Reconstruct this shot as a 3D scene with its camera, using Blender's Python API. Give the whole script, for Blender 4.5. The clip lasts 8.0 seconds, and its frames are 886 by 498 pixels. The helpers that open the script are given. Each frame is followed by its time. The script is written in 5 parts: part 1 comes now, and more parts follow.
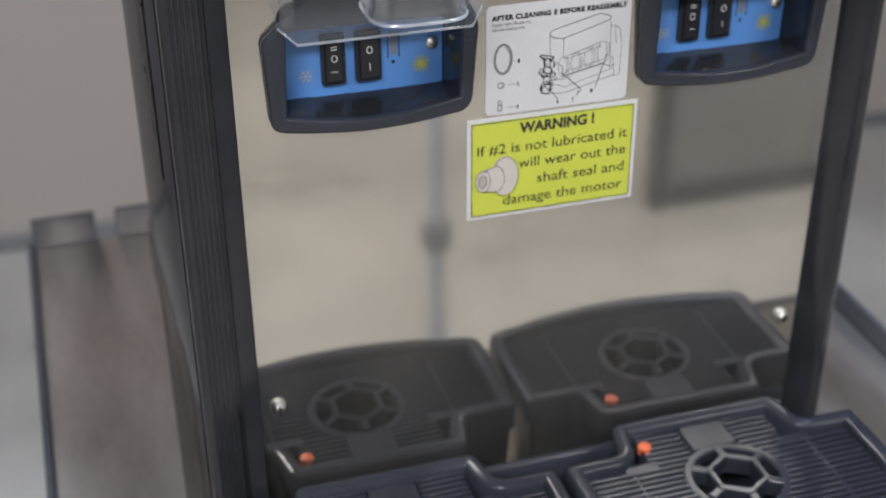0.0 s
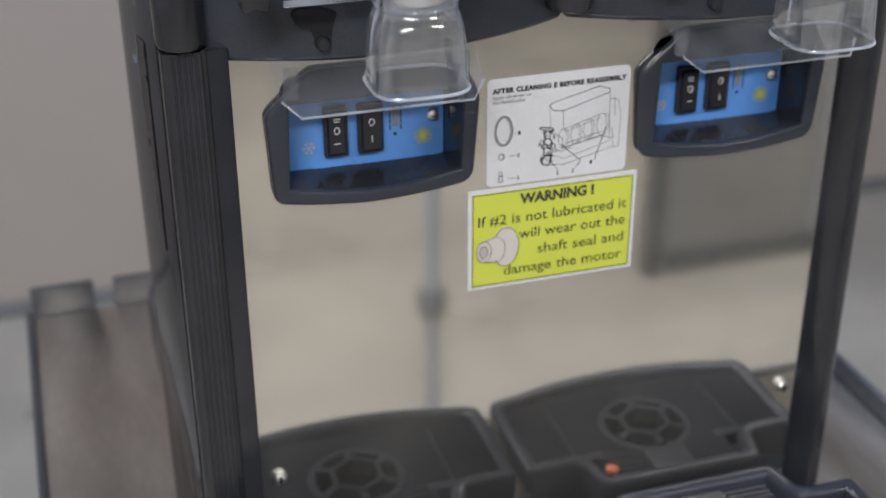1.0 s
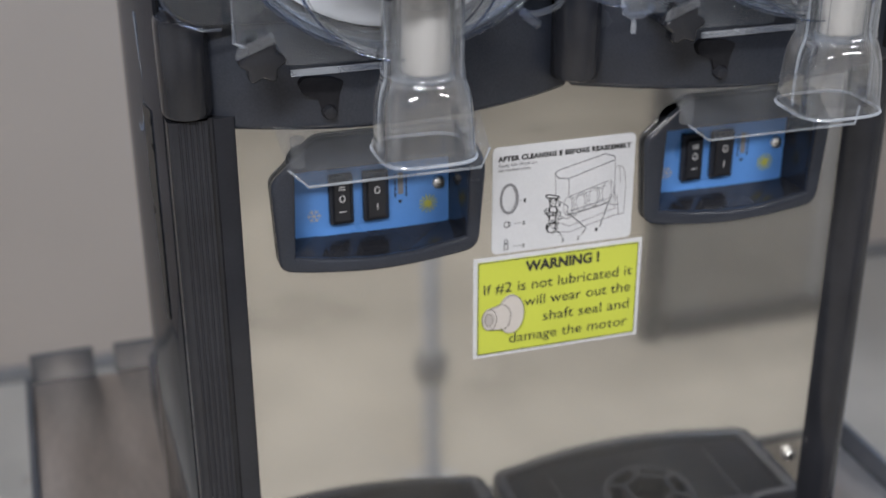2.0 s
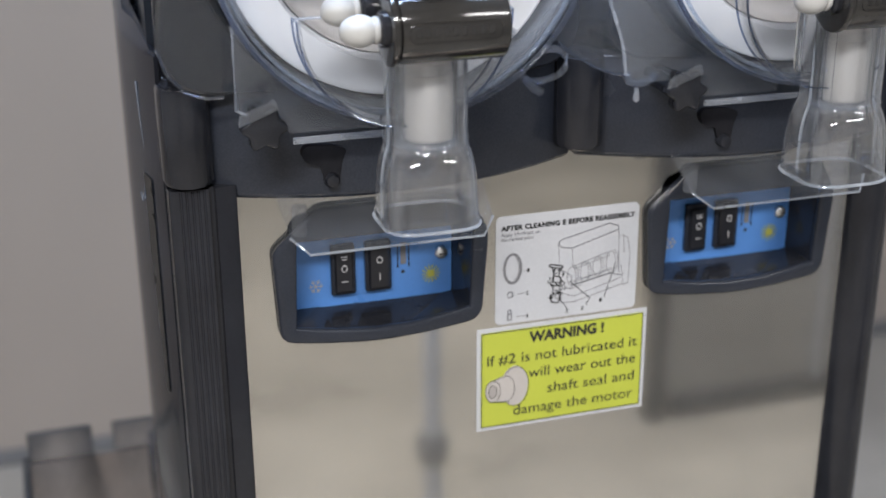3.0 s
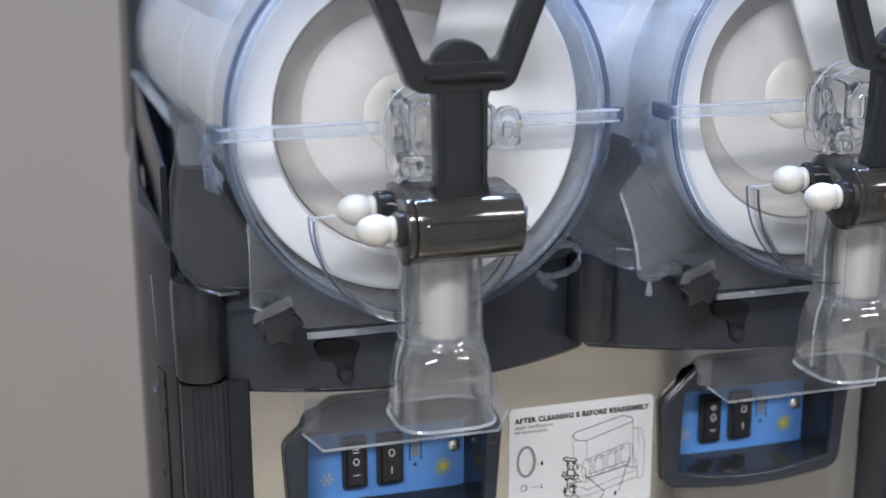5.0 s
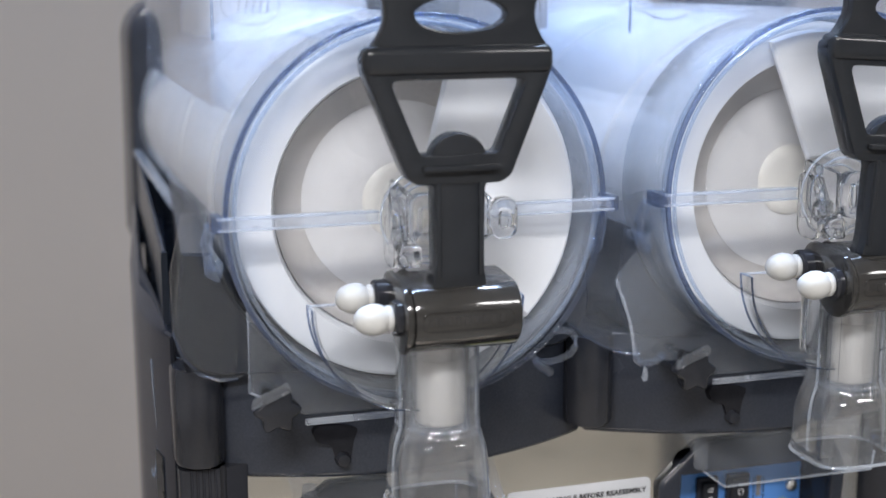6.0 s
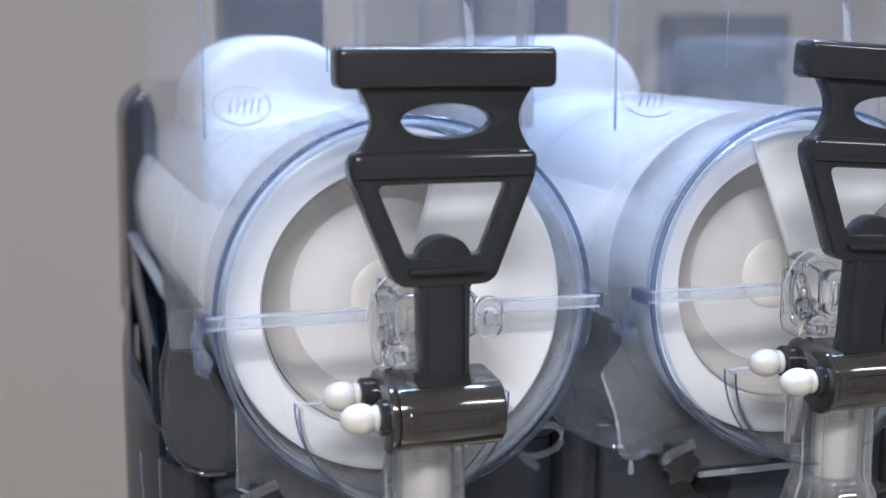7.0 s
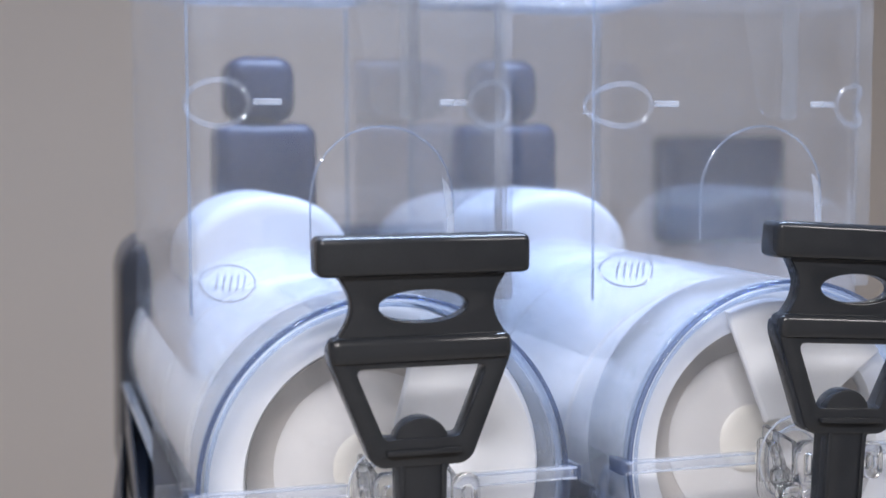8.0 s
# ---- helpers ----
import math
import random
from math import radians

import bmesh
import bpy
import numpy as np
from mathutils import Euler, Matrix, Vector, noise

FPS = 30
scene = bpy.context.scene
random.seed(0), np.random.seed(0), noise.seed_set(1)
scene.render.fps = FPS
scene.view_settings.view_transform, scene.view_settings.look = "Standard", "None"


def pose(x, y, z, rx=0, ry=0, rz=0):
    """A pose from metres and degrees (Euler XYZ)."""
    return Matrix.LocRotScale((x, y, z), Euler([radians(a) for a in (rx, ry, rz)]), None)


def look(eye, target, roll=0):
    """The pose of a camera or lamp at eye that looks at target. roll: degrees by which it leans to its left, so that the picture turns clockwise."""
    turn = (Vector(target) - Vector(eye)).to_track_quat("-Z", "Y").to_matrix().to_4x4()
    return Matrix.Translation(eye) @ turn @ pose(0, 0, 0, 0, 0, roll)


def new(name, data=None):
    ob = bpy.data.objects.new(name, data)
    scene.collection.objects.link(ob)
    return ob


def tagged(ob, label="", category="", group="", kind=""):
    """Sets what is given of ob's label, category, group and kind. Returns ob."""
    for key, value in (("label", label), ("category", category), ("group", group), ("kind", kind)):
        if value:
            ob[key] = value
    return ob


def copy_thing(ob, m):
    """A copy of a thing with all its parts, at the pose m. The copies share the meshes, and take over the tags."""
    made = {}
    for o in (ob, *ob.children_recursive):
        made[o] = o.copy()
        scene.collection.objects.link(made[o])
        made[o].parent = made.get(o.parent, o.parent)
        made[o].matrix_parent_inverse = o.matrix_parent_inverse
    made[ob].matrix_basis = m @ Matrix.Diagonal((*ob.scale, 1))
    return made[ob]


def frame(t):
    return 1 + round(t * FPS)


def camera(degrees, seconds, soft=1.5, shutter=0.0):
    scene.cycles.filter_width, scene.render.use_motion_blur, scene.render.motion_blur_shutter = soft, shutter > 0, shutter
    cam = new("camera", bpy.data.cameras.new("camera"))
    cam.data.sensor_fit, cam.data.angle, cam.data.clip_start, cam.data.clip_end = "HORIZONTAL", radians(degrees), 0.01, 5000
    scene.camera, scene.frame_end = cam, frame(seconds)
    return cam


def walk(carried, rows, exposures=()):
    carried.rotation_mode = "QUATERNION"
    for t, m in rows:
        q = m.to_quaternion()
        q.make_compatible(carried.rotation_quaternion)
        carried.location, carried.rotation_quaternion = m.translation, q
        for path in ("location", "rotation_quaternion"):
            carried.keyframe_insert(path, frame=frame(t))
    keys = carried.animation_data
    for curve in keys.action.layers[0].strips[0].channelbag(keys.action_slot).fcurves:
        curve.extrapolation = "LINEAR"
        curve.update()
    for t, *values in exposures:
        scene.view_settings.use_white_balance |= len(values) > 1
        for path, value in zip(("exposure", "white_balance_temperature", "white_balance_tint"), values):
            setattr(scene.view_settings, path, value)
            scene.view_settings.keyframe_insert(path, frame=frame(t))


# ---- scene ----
cam = camera(36.2, 8.0, soft=1.5)
PATH = [
    (0, (-0.2343, -0.6184, 0.6116), (0.2637, 1.0357, -0.3964), -0.33),
    (0.5, (-0.2366, -0.6183, 0.6135), (0.2730, 1.0569, -0.3529), -0.28),
    (1, (-0.2388, -0.6195, 0.6156), (0.2820, 1.0766, -0.3074), -0.23),
    (1.5, (-0.2415, -0.6177, 0.6191), (0.2894, 1.0961, -0.2647), -0.12),
    (3, (-0.2426, -0.6119, 0.6076), (0.3096, 1.1682, -0.1178), -0.34),
    (3.5, (-0.2441, -0.6118, 0.6108), (0.3188, 1.1886, -0.0537), -0.24),
    (4, (-0.2463, -0.6107, 0.6126), (0.3209, 1.2092, 0.0074), -0.30),
    (4.5, (-0.2456, -0.6057, 0.6141), (0.3233, 1.2335, 0.0722), -0.32),
    (6, (-0.2451, -0.6114, 0.6295), (0.3296, 1.2630, 0.2342), -0.21),
    (6.5, (-0.2448, -0.6127, 0.6361), (0.3374, 1.2679, 0.2836), -0.13),
    (7, (-0.2418, -0.6178, 0.6478), (0.3400, 1.2703, 0.3372), -0.03),
    (7.5, (-0.2383, -0.6244, 0.6651), (0.3432, 1.2729, 0.4156), 0.00),
    (8, (-0.2345, -0.6336, 0.6806), (0.3457, 1.2741, 0.5257), -0.22),
]
walk(cam, [(t, look(eye, target, roll)) for t, eye, target, roll in PATH],
     exposures=[(0, 0.0, 6500, 10), (4.5, 0.03, 6500, 10), (6, 0.07, 6500, 10), (7, 0.07, 6530, 11), (8, 0.07, 6600, 13)])
# one aperture and one focus distance for the whole shot
cam.data.dof.use_dof = True
cam.data.dof.focus_distance = 0.615
cam.data.dof.aperture_fstop = 8.0

# ---- world and lamps ----
world = bpy.data.worlds.new("world")
scene.world = world
world.use_nodes = True
world.node_tree.nodes["Background"].inputs[0].default_value = (0.75, 0.85, 1.0, 1)
world.node_tree.nodes["Background"].inputs[1].default_value = 0.05


def ceiling_lamp(x, y, z, sx, sy, watts, colour):
    d = bpy.data.lights.new("ceiling_lamp", "AREA")
    d.shape, d.size, d.size_y, d.energy, d.color = "RECTANGLE", sx, sy, watts, colour
    o = new("ceiling_lamp", d)
    o.matrix_world = pose(x, y, z)
    return o


COOL, WARM = (0.49, 0.68, 1.0), (0.965, 0.96, 0.96)
LAMPS = [(-0.9, -1.6, 82, WARM), (1.3, -1.6, 32, WARM), (0.1, 0.22, 62, COOL)]
CEIL = 1.85
for lx, ly, lw, lc in LAMPS:
    ceiling_lamp(lx, ly, CEIL - 0.03, 1.15, 0.28, lw, lc)


# ---- materials ----
def material(name, base, rough=0.5, metal=0.0, grain=0.0, scale=200.0, bump=0.0, stain=0.0, stain_scale=6.0, stretch=(1, 1, 1), coat=0.0):
    """Principled material with fine grain, larger stains and a slight relief."""
    m = bpy.data.materials.new(name)
    m.use_nodes = True
    nt = m.node_tree
    b = nt.nodes["Principled BSDF"]
    b.inputs["Base Color"].default_value = (*base, 1)
    b.inputs["Roughness"].default_value = rough
    b.inputs["Metallic"].default_value = metal
    b.inputs["Coat Weight"].default_value = coat
    b.inputs["Coat Roughness"].default_value = 0.08
    co = nt.nodes.new("ShaderNodeTexCoord")
    mp = nt.nodes.new("ShaderNodeMapping")
    mp.inputs["Scale"].default_value = stretch
    nt.links.new(co.outputs["Object"], mp.inputs["Vector"])
    fine = nt.nodes.new("ShaderNodeTexNoise")
    fine.inputs["Scale"].default_value, fine.inputs["Detail"].default_value = scale, 4
    broad = nt.nodes.new("ShaderNodeTexNoise")
    broad.inputs["Scale"].default_value, broad.inputs["Detail"].default_value = stain_scale, 5
    for n in (fine, broad):
        nt.links.new(mp.outputs["Vector"], n.inputs["Vector"])
    prev = None
    for n, amount in ((fine, grain), (broad, stain)):
        if amount <= 0:
            continue
        ramp = nt.nodes.new("ShaderNodeMapRange")
        ramp.inputs["From Min"].default_value, ramp.inputs["From Max"].default_value = 0.3, 0.7
        ramp.inputs["To Min"].default_value, ramp.inputs["To Max"].default_value = 1 - amount, 1 + amount
        nt.links.new(n.outputs["Fac"], ramp.inputs["Value"])
        mix = nt.nodes.new("ShaderNodeMix")
        mix.data_type, mix.blend_type = "RGBA", "MULTIPLY"
        mix.inputs["Factor"].default_value = 1.0
        if prev is None:
            mix.inputs["A"].default_value = (*base, 1)
        else:
            nt.links.new(prev, mix.inputs["A"])
        nt.links.new(ramp.outputs["Result"], mix.inputs["B"])
        prev = mix.outputs["Result"]
    if prev is not None:
        nt.links.new(prev, b.inputs["Base Color"])
    rr = nt.nodes.new("ShaderNodeMapRange")
    rr.inputs["From Min"].default_value, rr.inputs["From Max"].default_value = 0.3, 0.7
    rr.inputs["To Min"].default_value, rr.inputs["To Max"].default_value = rough * 0.8, min(1.0, rough * 1.25)
    nt.links.new(broad.outputs["Fac"], rr.inputs["Value"])
    nt.links.new(rr.outputs["Result"], b.inputs["Roughness"])
    if bump > 0:
        bp = nt.nodes.new("ShaderNodeBump")
        bp.inputs["Strength"].default_value, bp.inputs["Distance"].default_value = bump, 0.0004
        nt.links.new(fine.outputs["Fac"], bp.inputs["Height"])
        nt.links.new(bp.outputs["Normal"], b.inputs["Normal"])
    return m


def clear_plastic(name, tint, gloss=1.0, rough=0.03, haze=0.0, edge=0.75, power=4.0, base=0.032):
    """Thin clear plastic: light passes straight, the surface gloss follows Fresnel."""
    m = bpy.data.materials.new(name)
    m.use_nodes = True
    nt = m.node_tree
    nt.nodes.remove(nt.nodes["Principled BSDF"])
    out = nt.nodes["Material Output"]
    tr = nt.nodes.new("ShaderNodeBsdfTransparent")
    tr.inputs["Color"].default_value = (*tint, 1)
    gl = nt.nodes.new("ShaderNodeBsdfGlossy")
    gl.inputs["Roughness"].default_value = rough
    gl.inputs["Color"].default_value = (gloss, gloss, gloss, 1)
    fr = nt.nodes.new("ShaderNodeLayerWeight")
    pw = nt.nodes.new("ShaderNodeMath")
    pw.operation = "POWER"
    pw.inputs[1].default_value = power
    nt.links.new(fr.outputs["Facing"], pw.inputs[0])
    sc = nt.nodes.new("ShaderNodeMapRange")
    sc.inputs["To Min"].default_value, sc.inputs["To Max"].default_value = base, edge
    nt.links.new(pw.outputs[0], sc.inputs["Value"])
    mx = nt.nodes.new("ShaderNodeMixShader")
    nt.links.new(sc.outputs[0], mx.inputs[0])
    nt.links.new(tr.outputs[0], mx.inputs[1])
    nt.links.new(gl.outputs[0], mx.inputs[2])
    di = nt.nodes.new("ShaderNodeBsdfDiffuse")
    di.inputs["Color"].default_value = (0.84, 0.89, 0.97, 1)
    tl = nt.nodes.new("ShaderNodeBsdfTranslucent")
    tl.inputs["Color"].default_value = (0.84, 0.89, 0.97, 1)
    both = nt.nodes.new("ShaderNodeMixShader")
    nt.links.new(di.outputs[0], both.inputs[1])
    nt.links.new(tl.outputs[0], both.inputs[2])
    # uneven haze for scuffs and film; high values stand in for bright edges
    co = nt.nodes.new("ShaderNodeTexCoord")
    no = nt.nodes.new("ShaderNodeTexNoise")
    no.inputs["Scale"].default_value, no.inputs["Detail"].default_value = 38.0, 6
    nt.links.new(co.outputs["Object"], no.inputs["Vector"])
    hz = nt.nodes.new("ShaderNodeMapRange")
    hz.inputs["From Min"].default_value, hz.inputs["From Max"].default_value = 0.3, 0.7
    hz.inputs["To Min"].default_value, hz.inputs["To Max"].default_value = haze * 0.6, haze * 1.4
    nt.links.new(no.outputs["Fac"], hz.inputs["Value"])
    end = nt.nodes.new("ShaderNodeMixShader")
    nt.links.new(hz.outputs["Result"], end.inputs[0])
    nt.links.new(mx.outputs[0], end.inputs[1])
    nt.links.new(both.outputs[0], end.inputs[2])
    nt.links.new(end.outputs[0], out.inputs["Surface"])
    return m


def glass(name, tint, rough=0.01, ior=1.47, haze=0.0):
    m = bpy.data.materials.new(name)
    m.use_nodes = True
    b = m.node_tree.nodes["Principled BSDF"]
    b.inputs["Base Color"].default_value = (*tint, 1)
    b.inputs["Roughness"].default_value = rough
    b.inputs["IOR"].default_value = ior
    b.inputs["Transmission Weight"].default_value = 1.0
    if haze:
        nt = m.node_tree
        milk = nt.nodes.new("ShaderNodeBsdfTranslucent")
        milk.inputs["Color"].default_value = (0.88, 0.91, 0.97, 1)
        mx = nt.nodes.new("ShaderNodeMixShader")
        mx.inputs[0].default_value = haze
        nt.links.new(b.outputs[0], mx.inputs[1])
        nt.links.new(milk.outputs[0], mx.inputs[2])
        nt.links.new(mx.outputs[0], nt.nodes["Material Output"].inputs["Surface"])
    return m


def glow(name, colour, strength):
    m = bpy.data.materials.new(name)
    m.use_nodes = True
    b = m.node_tree.nodes["Principled BSDF"]
    b.inputs["Base Color"].default_value = (0.8, 0.8, 0.8, 1)
    b.inputs["Emission Color"].default_value = (*colour, 1)
    b.inputs["Emission Strength"].default_value = strength
    return m


CRADLEM = material("black_cradle_plastic", (0.014, 0.017, 0.024), 0.20, grain=0.08, scale=900, stain=0.15, stain_scale=25)
BLACK = material("black_plastic", (0.027, 0.031, 0.042), 0.22, grain=0.12, scale=900, bump=0.05, stain=0.15, stain_scale=25)
GLOSS = material("glossy_black_plastic", (0.020, 0.021, 0.026), 0.11, grain=0.05, scale=700, stain=0.2, stain_scale=30, coat=0.08)
BLOCKM = material("bronze_black_block", (0.025, 0.0238, 0.0230), 0.11, grain=0.05, scale=900, stain=0.15, stain_scale=50, coat=0.25)
SATIN = material("satin_black_handle", (0.0160, 0.0178, 0.0215), 0.18, grain=0.06, scale=1200, bump=0.03, stain=0.12, stain_scale=40)
TRAYM = material("black_tray_plastic", (0.027, 0.030, 0.042), 0.17, grain=0.15, scale=800, bump=0.1, stain=0.25, stain_scale=18)
STEEL = material("polished_steel_panel", (0.69, 0.68, 0.645), 0.05, 1.0, grain=0.03, scale=300, stain=0.10, stain_scale=6, stretch=(0.1, 1, 3))
TABLEM = material("scratched_steel_table", (0.52, 0.46, 0.41), 0.36, 1.0, grain=0.06, scale=220, bump=0.08, stain=0.30, stain_scale=16, stretch=(1, 0.25, 1))
EDGEM = material("dark_table_edge", (0.10, 0.10, 0.105), 0.4, 0.6, grain=0.1, scale=120, stain=0.2)
WHITE = material("white_plastic", (0.80, 0.81, 0.825), 0.32, grain=0.02, scale=500, stain=0.03, stain_scale=15)
PADM = material("pale_paddle_plastic", (0.82, 0.825, 0.83), 0.45, grain=0.03, scale=500, stain=0.05, stain_scale=25)
KNOBM = material("white_pin_plastic", (0.45, 0.445, 0.435), 0.5, grain=0.02, scale=900, stain=0.03, stain_scale=60)
PISTON = material("off_white_piston", (0.70, 0.655, 0.59), 0.55, grain=0.03, scale=700, stain=0.05, stain_scale=50)
BEIGE = material("pale_beige_plastic", (0.70, 0.685, 0.67), 0.45, grain=0.03, scale=500, stain=0.05, stain_scale=30)
CREAM = material("cream_hub_plastic", (0.80, 0.765, 0.69), 0.45, grain=0.04, scale=500, stain=0.06, stain_scale=40)
BLUEM = material("blue_switch_panel", (0.105, 0.285, 0.70), 0.32, grain=0.03, scale=700, stain=0.06, stain_scale=40)
YELLOW = material("yellow_label_vinyl", (0.45, 0.495, 0.06), 0.4, grain=0.02, scale=900, stain=0.03, stain_scale=30)
PAPER = material("white_label_vinyl", (0.52, 0.53, 0.56), 0.4, grain=0.02, scale=900, stain=0.03, stain_scale=30)
INK = material("black_ink", (0.02, 0.02, 0.022), 0.55, grain=0.1, scale=900)
HOLEM = material("dark_hole_shade", (0.017, 0.017, 0.020), 0.9, grain=0.1, scale=300)
GREYINK = material("grey_ink", (0.20, 0.20, 0.215), 0.55, grain=0.1, scale=900)
BUSH = material("warm_grey_print", (0.47, 0.44, 0.42), 0.5, grain=0.03, scale=900)
BUSH2 = material("darker_grey_print", (0.36, 0.335, 0.32), 0.5, grain=0.03, scale=900)
LIGHTPRINT = material("white_switch_print", (0.75, 0.76, 0.78), 0.5, grain=0.02, scale=900)
SUNPRINT = material("yellow_sun_print", (0.50, 0.50, 0.09), 0.45, grain=0.05, scale=900)
SCREWM = material("bright_screw_steel", (0.74, 0.73, 0.72), 0.32, 1.0, grain=0.05, scale=900)
ORANGE = material("orange_float_plastic", (0.58, 0.12, 0.05), 0.4, grain=0.05, scale=900)
WALLM = material("warm_grey_wall_paint", (0.357, 0.303, 0.258), 0.75, grain=0.03, scale=160, bump=0.15, stain=0.05, stain_scale=1.4)
WALLB = material("pale_wall_paint", (0.62, 0.60, 0.57), 0.75, grain=0.03, scale=160, bump=0.15, stain=0.05, stain_scale=1.4)
CEILM = material("white_ceiling_paint", (0.78, 0.77, 0.75), 0.8, grain=0.04, scale=90, stain=0.03, stain_scale=2)
# stain is strengthened to imitate soft shadow and reflection bands on the floor
FLOORM = material("pale_polished_concrete", (0.374, 0.337, 0.288), 0.32, grain=0.05, scale=60, bump=0.05, stain=0.20, stain_scale=2.6)
BASEM = material("grey_baseboard", (0.16, 0.155, 0.155), 0.5, grain=0.08, scale=90, stain=0.1)
FILMM = material("dull_film", (0.085, 0.082, 0.080), 0.3, grain=0.1, scale=300, stain=0.2, stain_scale=40)
POLE = material("grey_pole_metal", (0.42, 0.42, 0.45), 0.45, 0.3, grain=0.06, scale=300)
DARKFRAME = material("dark_frame_paint", (0.035, 0.035, 0.042), 0.4, grain=0.1, scale=300, stain=0.15)
BOARDM = material("dull_grey_board", (0.26, 0.24, 0.215), 0.5, grain=0.05, scale=60, stain=0.12, stain_scale=4)
NAVY = material("navy_motor_cover", (0.010, 0.016, 0.042), 0.22, grain=0.1, scale=300, stain=0.2)
SHELL = clear_plastic("clear_bowl_plastic", (0.996, 0.998, 1.0), 1.0, 0.03, 0.006)
LIDM = clear_plastic("filmed_clear_lid", (0.975, 0.981, 0.997), 1.0, 0.03, 0.035)
RESM = clear_plastic("veiled_clear_reservoir", (0.985, 0.99, 1.0), 1.0, 0.03, 0.030)
BARRELM = clear_plastic("veiled_clear_barrel", (0.98, 0.986, 1.0), 1.0, 0.04, 0.15)
FAINTM = clear_plastic("faint_clear_mark", (0.99, 0.993, 0.999), 1.0, 0.2, 0.04, 0.06)
RIBM = clear_plastic("soft_clear_rib", (0.95, 0.965, 0.995), 1.0, 0.05, 0.09)
BARM = clear_plastic("milky_clear_bar", (0.93, 0.95, 0.99), 1.0, 0.05, 0.22)
RIM = clear_plastic("bluish_clear_rim", (0.82, 0.88, 0.97), 1.0, 0.04, 0.12)
EDGE = clear_plastic("blue_clear_edge", (0.46, 0.53, 0.68), 1.0, 0.04, 0.06)
# strong haze stands in for glints on clear edges
LIP = clear_plastic("hazy_edge_glint_plastic", (0.92, 0.95, 0.99), 1.0, 0.04, 0.28)
VISOR = clear_plastic("scuffed_visor_plastic", (0.86, 0.86, 0.87), 0.6, 0.16, 0.09)
LEDGEM = clear_plastic("dull_clear_ledge", (0.80, 0.81, 0.84), 0.25, 0.25, 0.02)
SEALD = material("grey_brown_seal_ring", (0.50, 0.47, 0.44), 0.5, grain=0.05, scale=500, stain=0.08, stain_scale=30)
LUG = glass("clear_moulded_plastic", (0.985, 0.99, 1.0), 0.012, 1.47, 0.02)
BANDM = clear_plastic("milky_barrel_fill", (0.92, 0.95, 0.99), 0.6, 0.05, 0.22)
WEBM = clear_plastic("hazy_front_web", (0.97, 0.98, 0.995), 0.8, 0.05, 0.06)
SHROUDM = material("frosted_white_plastic", (0.50, 0.52, 0.56), 0.5, grain=0.03, scale=400, stain=0.06, stain_scale=20)
SKIRTM = clear_plastic("light_lifted_bowl_skirt", (0.93, 0.95, 0.99), 0.5, 0.06, 0.050)
SPOUTM = clear_plastic("clear_spout_plastic", (0.972, 0.978, 0.990), 1.0, 0.02, 0.022, 0.88, 2.1, 0.085)
HOOKM = clear_plastic("bluish_clear_hook", (0.80, 0.86, 0.97), 1.0, 0.04, 0.05, 0.75, 2.5)
def polished(m, rough, share):
    """Adds a broad soft lobe to a polished metal: fine polishing marks and handling film."""
    nt = m.node_tree
    b = nt.nodes["Principled BSDF"]
    soft = nt.nodes.new("ShaderNodeBsdfAnisotropic")
    soft.inputs["Color"].default_value = b.inputs["Base Color"].default_value
    soft.inputs["Roughness"].default_value = rough
    no = nt.nodes.new("ShaderNodeTexNoise")
    no.inputs["Scale"].default_value, no.inputs["Detail"].default_value = 14.0, 5
    co = nt.nodes.new("ShaderNodeTexCoord")
    nt.links.new(co.outputs["Object"], no.inputs["Vector"])
    rng_ = nt.nodes.new("ShaderNodeMapRange")
    rng_.inputs["From Min"].default_value, rng_.inputs["From Max"].default_value = 0.3, 0.7
    rng_.inputs["To Min"].default_value, rng_.inputs["To Max"].default_value = share * 0.7, share * 1.3
    nt.links.new(no.outputs["Fac"], rng_.inputs["Value"])
    mx = nt.nodes.new("ShaderNodeMixShader")
    nt.links.new(rng_.outputs["Result"], mx.inputs[0])
    nt.links.new(b.outputs[0], mx.inputs[1])
    nt.links.new(soft.outputs[0], mx.inputs[2])
    nt.links.new(mx.outputs[0], nt.nodes["Material Output"].inputs["Surface"])


polished(STEEL, 0.5, 0.19)
PANELGLOW = glow("lamp_diffuser", (1.0, 0.97, 0.92), 5.0)
for m, level in ((GLOSS, 0.32), (BLACK, 0.32), (SATIN, 0.35), (TRAYM, 0.2), (NAVY, 0.2), (CRADLEM, 0.2), (HOLEM, 0.05)):
    m.node_tree.nodes["Principled BSDF"].inputs["Specular IOR Level"].default_value = level


# ---- building helpers ----
def part(name, bm, mat, parent=None, label="", smooth=40):
    """Links a bmesh, built in world places, as one mesh object under parent."""
    bmesh.ops.recalc_face_normals(bm, faces=bm.faces[:])
    if parent is not None:
        o = parent
        while o is not None:
            bmesh.ops.translate(bm, verts=bm.verts[:], vec=-o.location)
            o = o.parent
    me = bpy.data.meshes.new(name)
    bm.to_mesh(me)
    bm.free()
    me.materials.append(mat)
    if smooth:
        me.shade_smooth()
        me.set_sharp_from_angle(angle=radians(smooth))
    ob = new(name, me)
    ob.parent = parent
    if label:
        ob["label"] = label
    return ob


def thing(name, at, label, category, group="", kind=""):
    e = new(name)
    e.location = at
    e.empty_display_size = 0.02
    return tagged(e, label, category, group, kind)


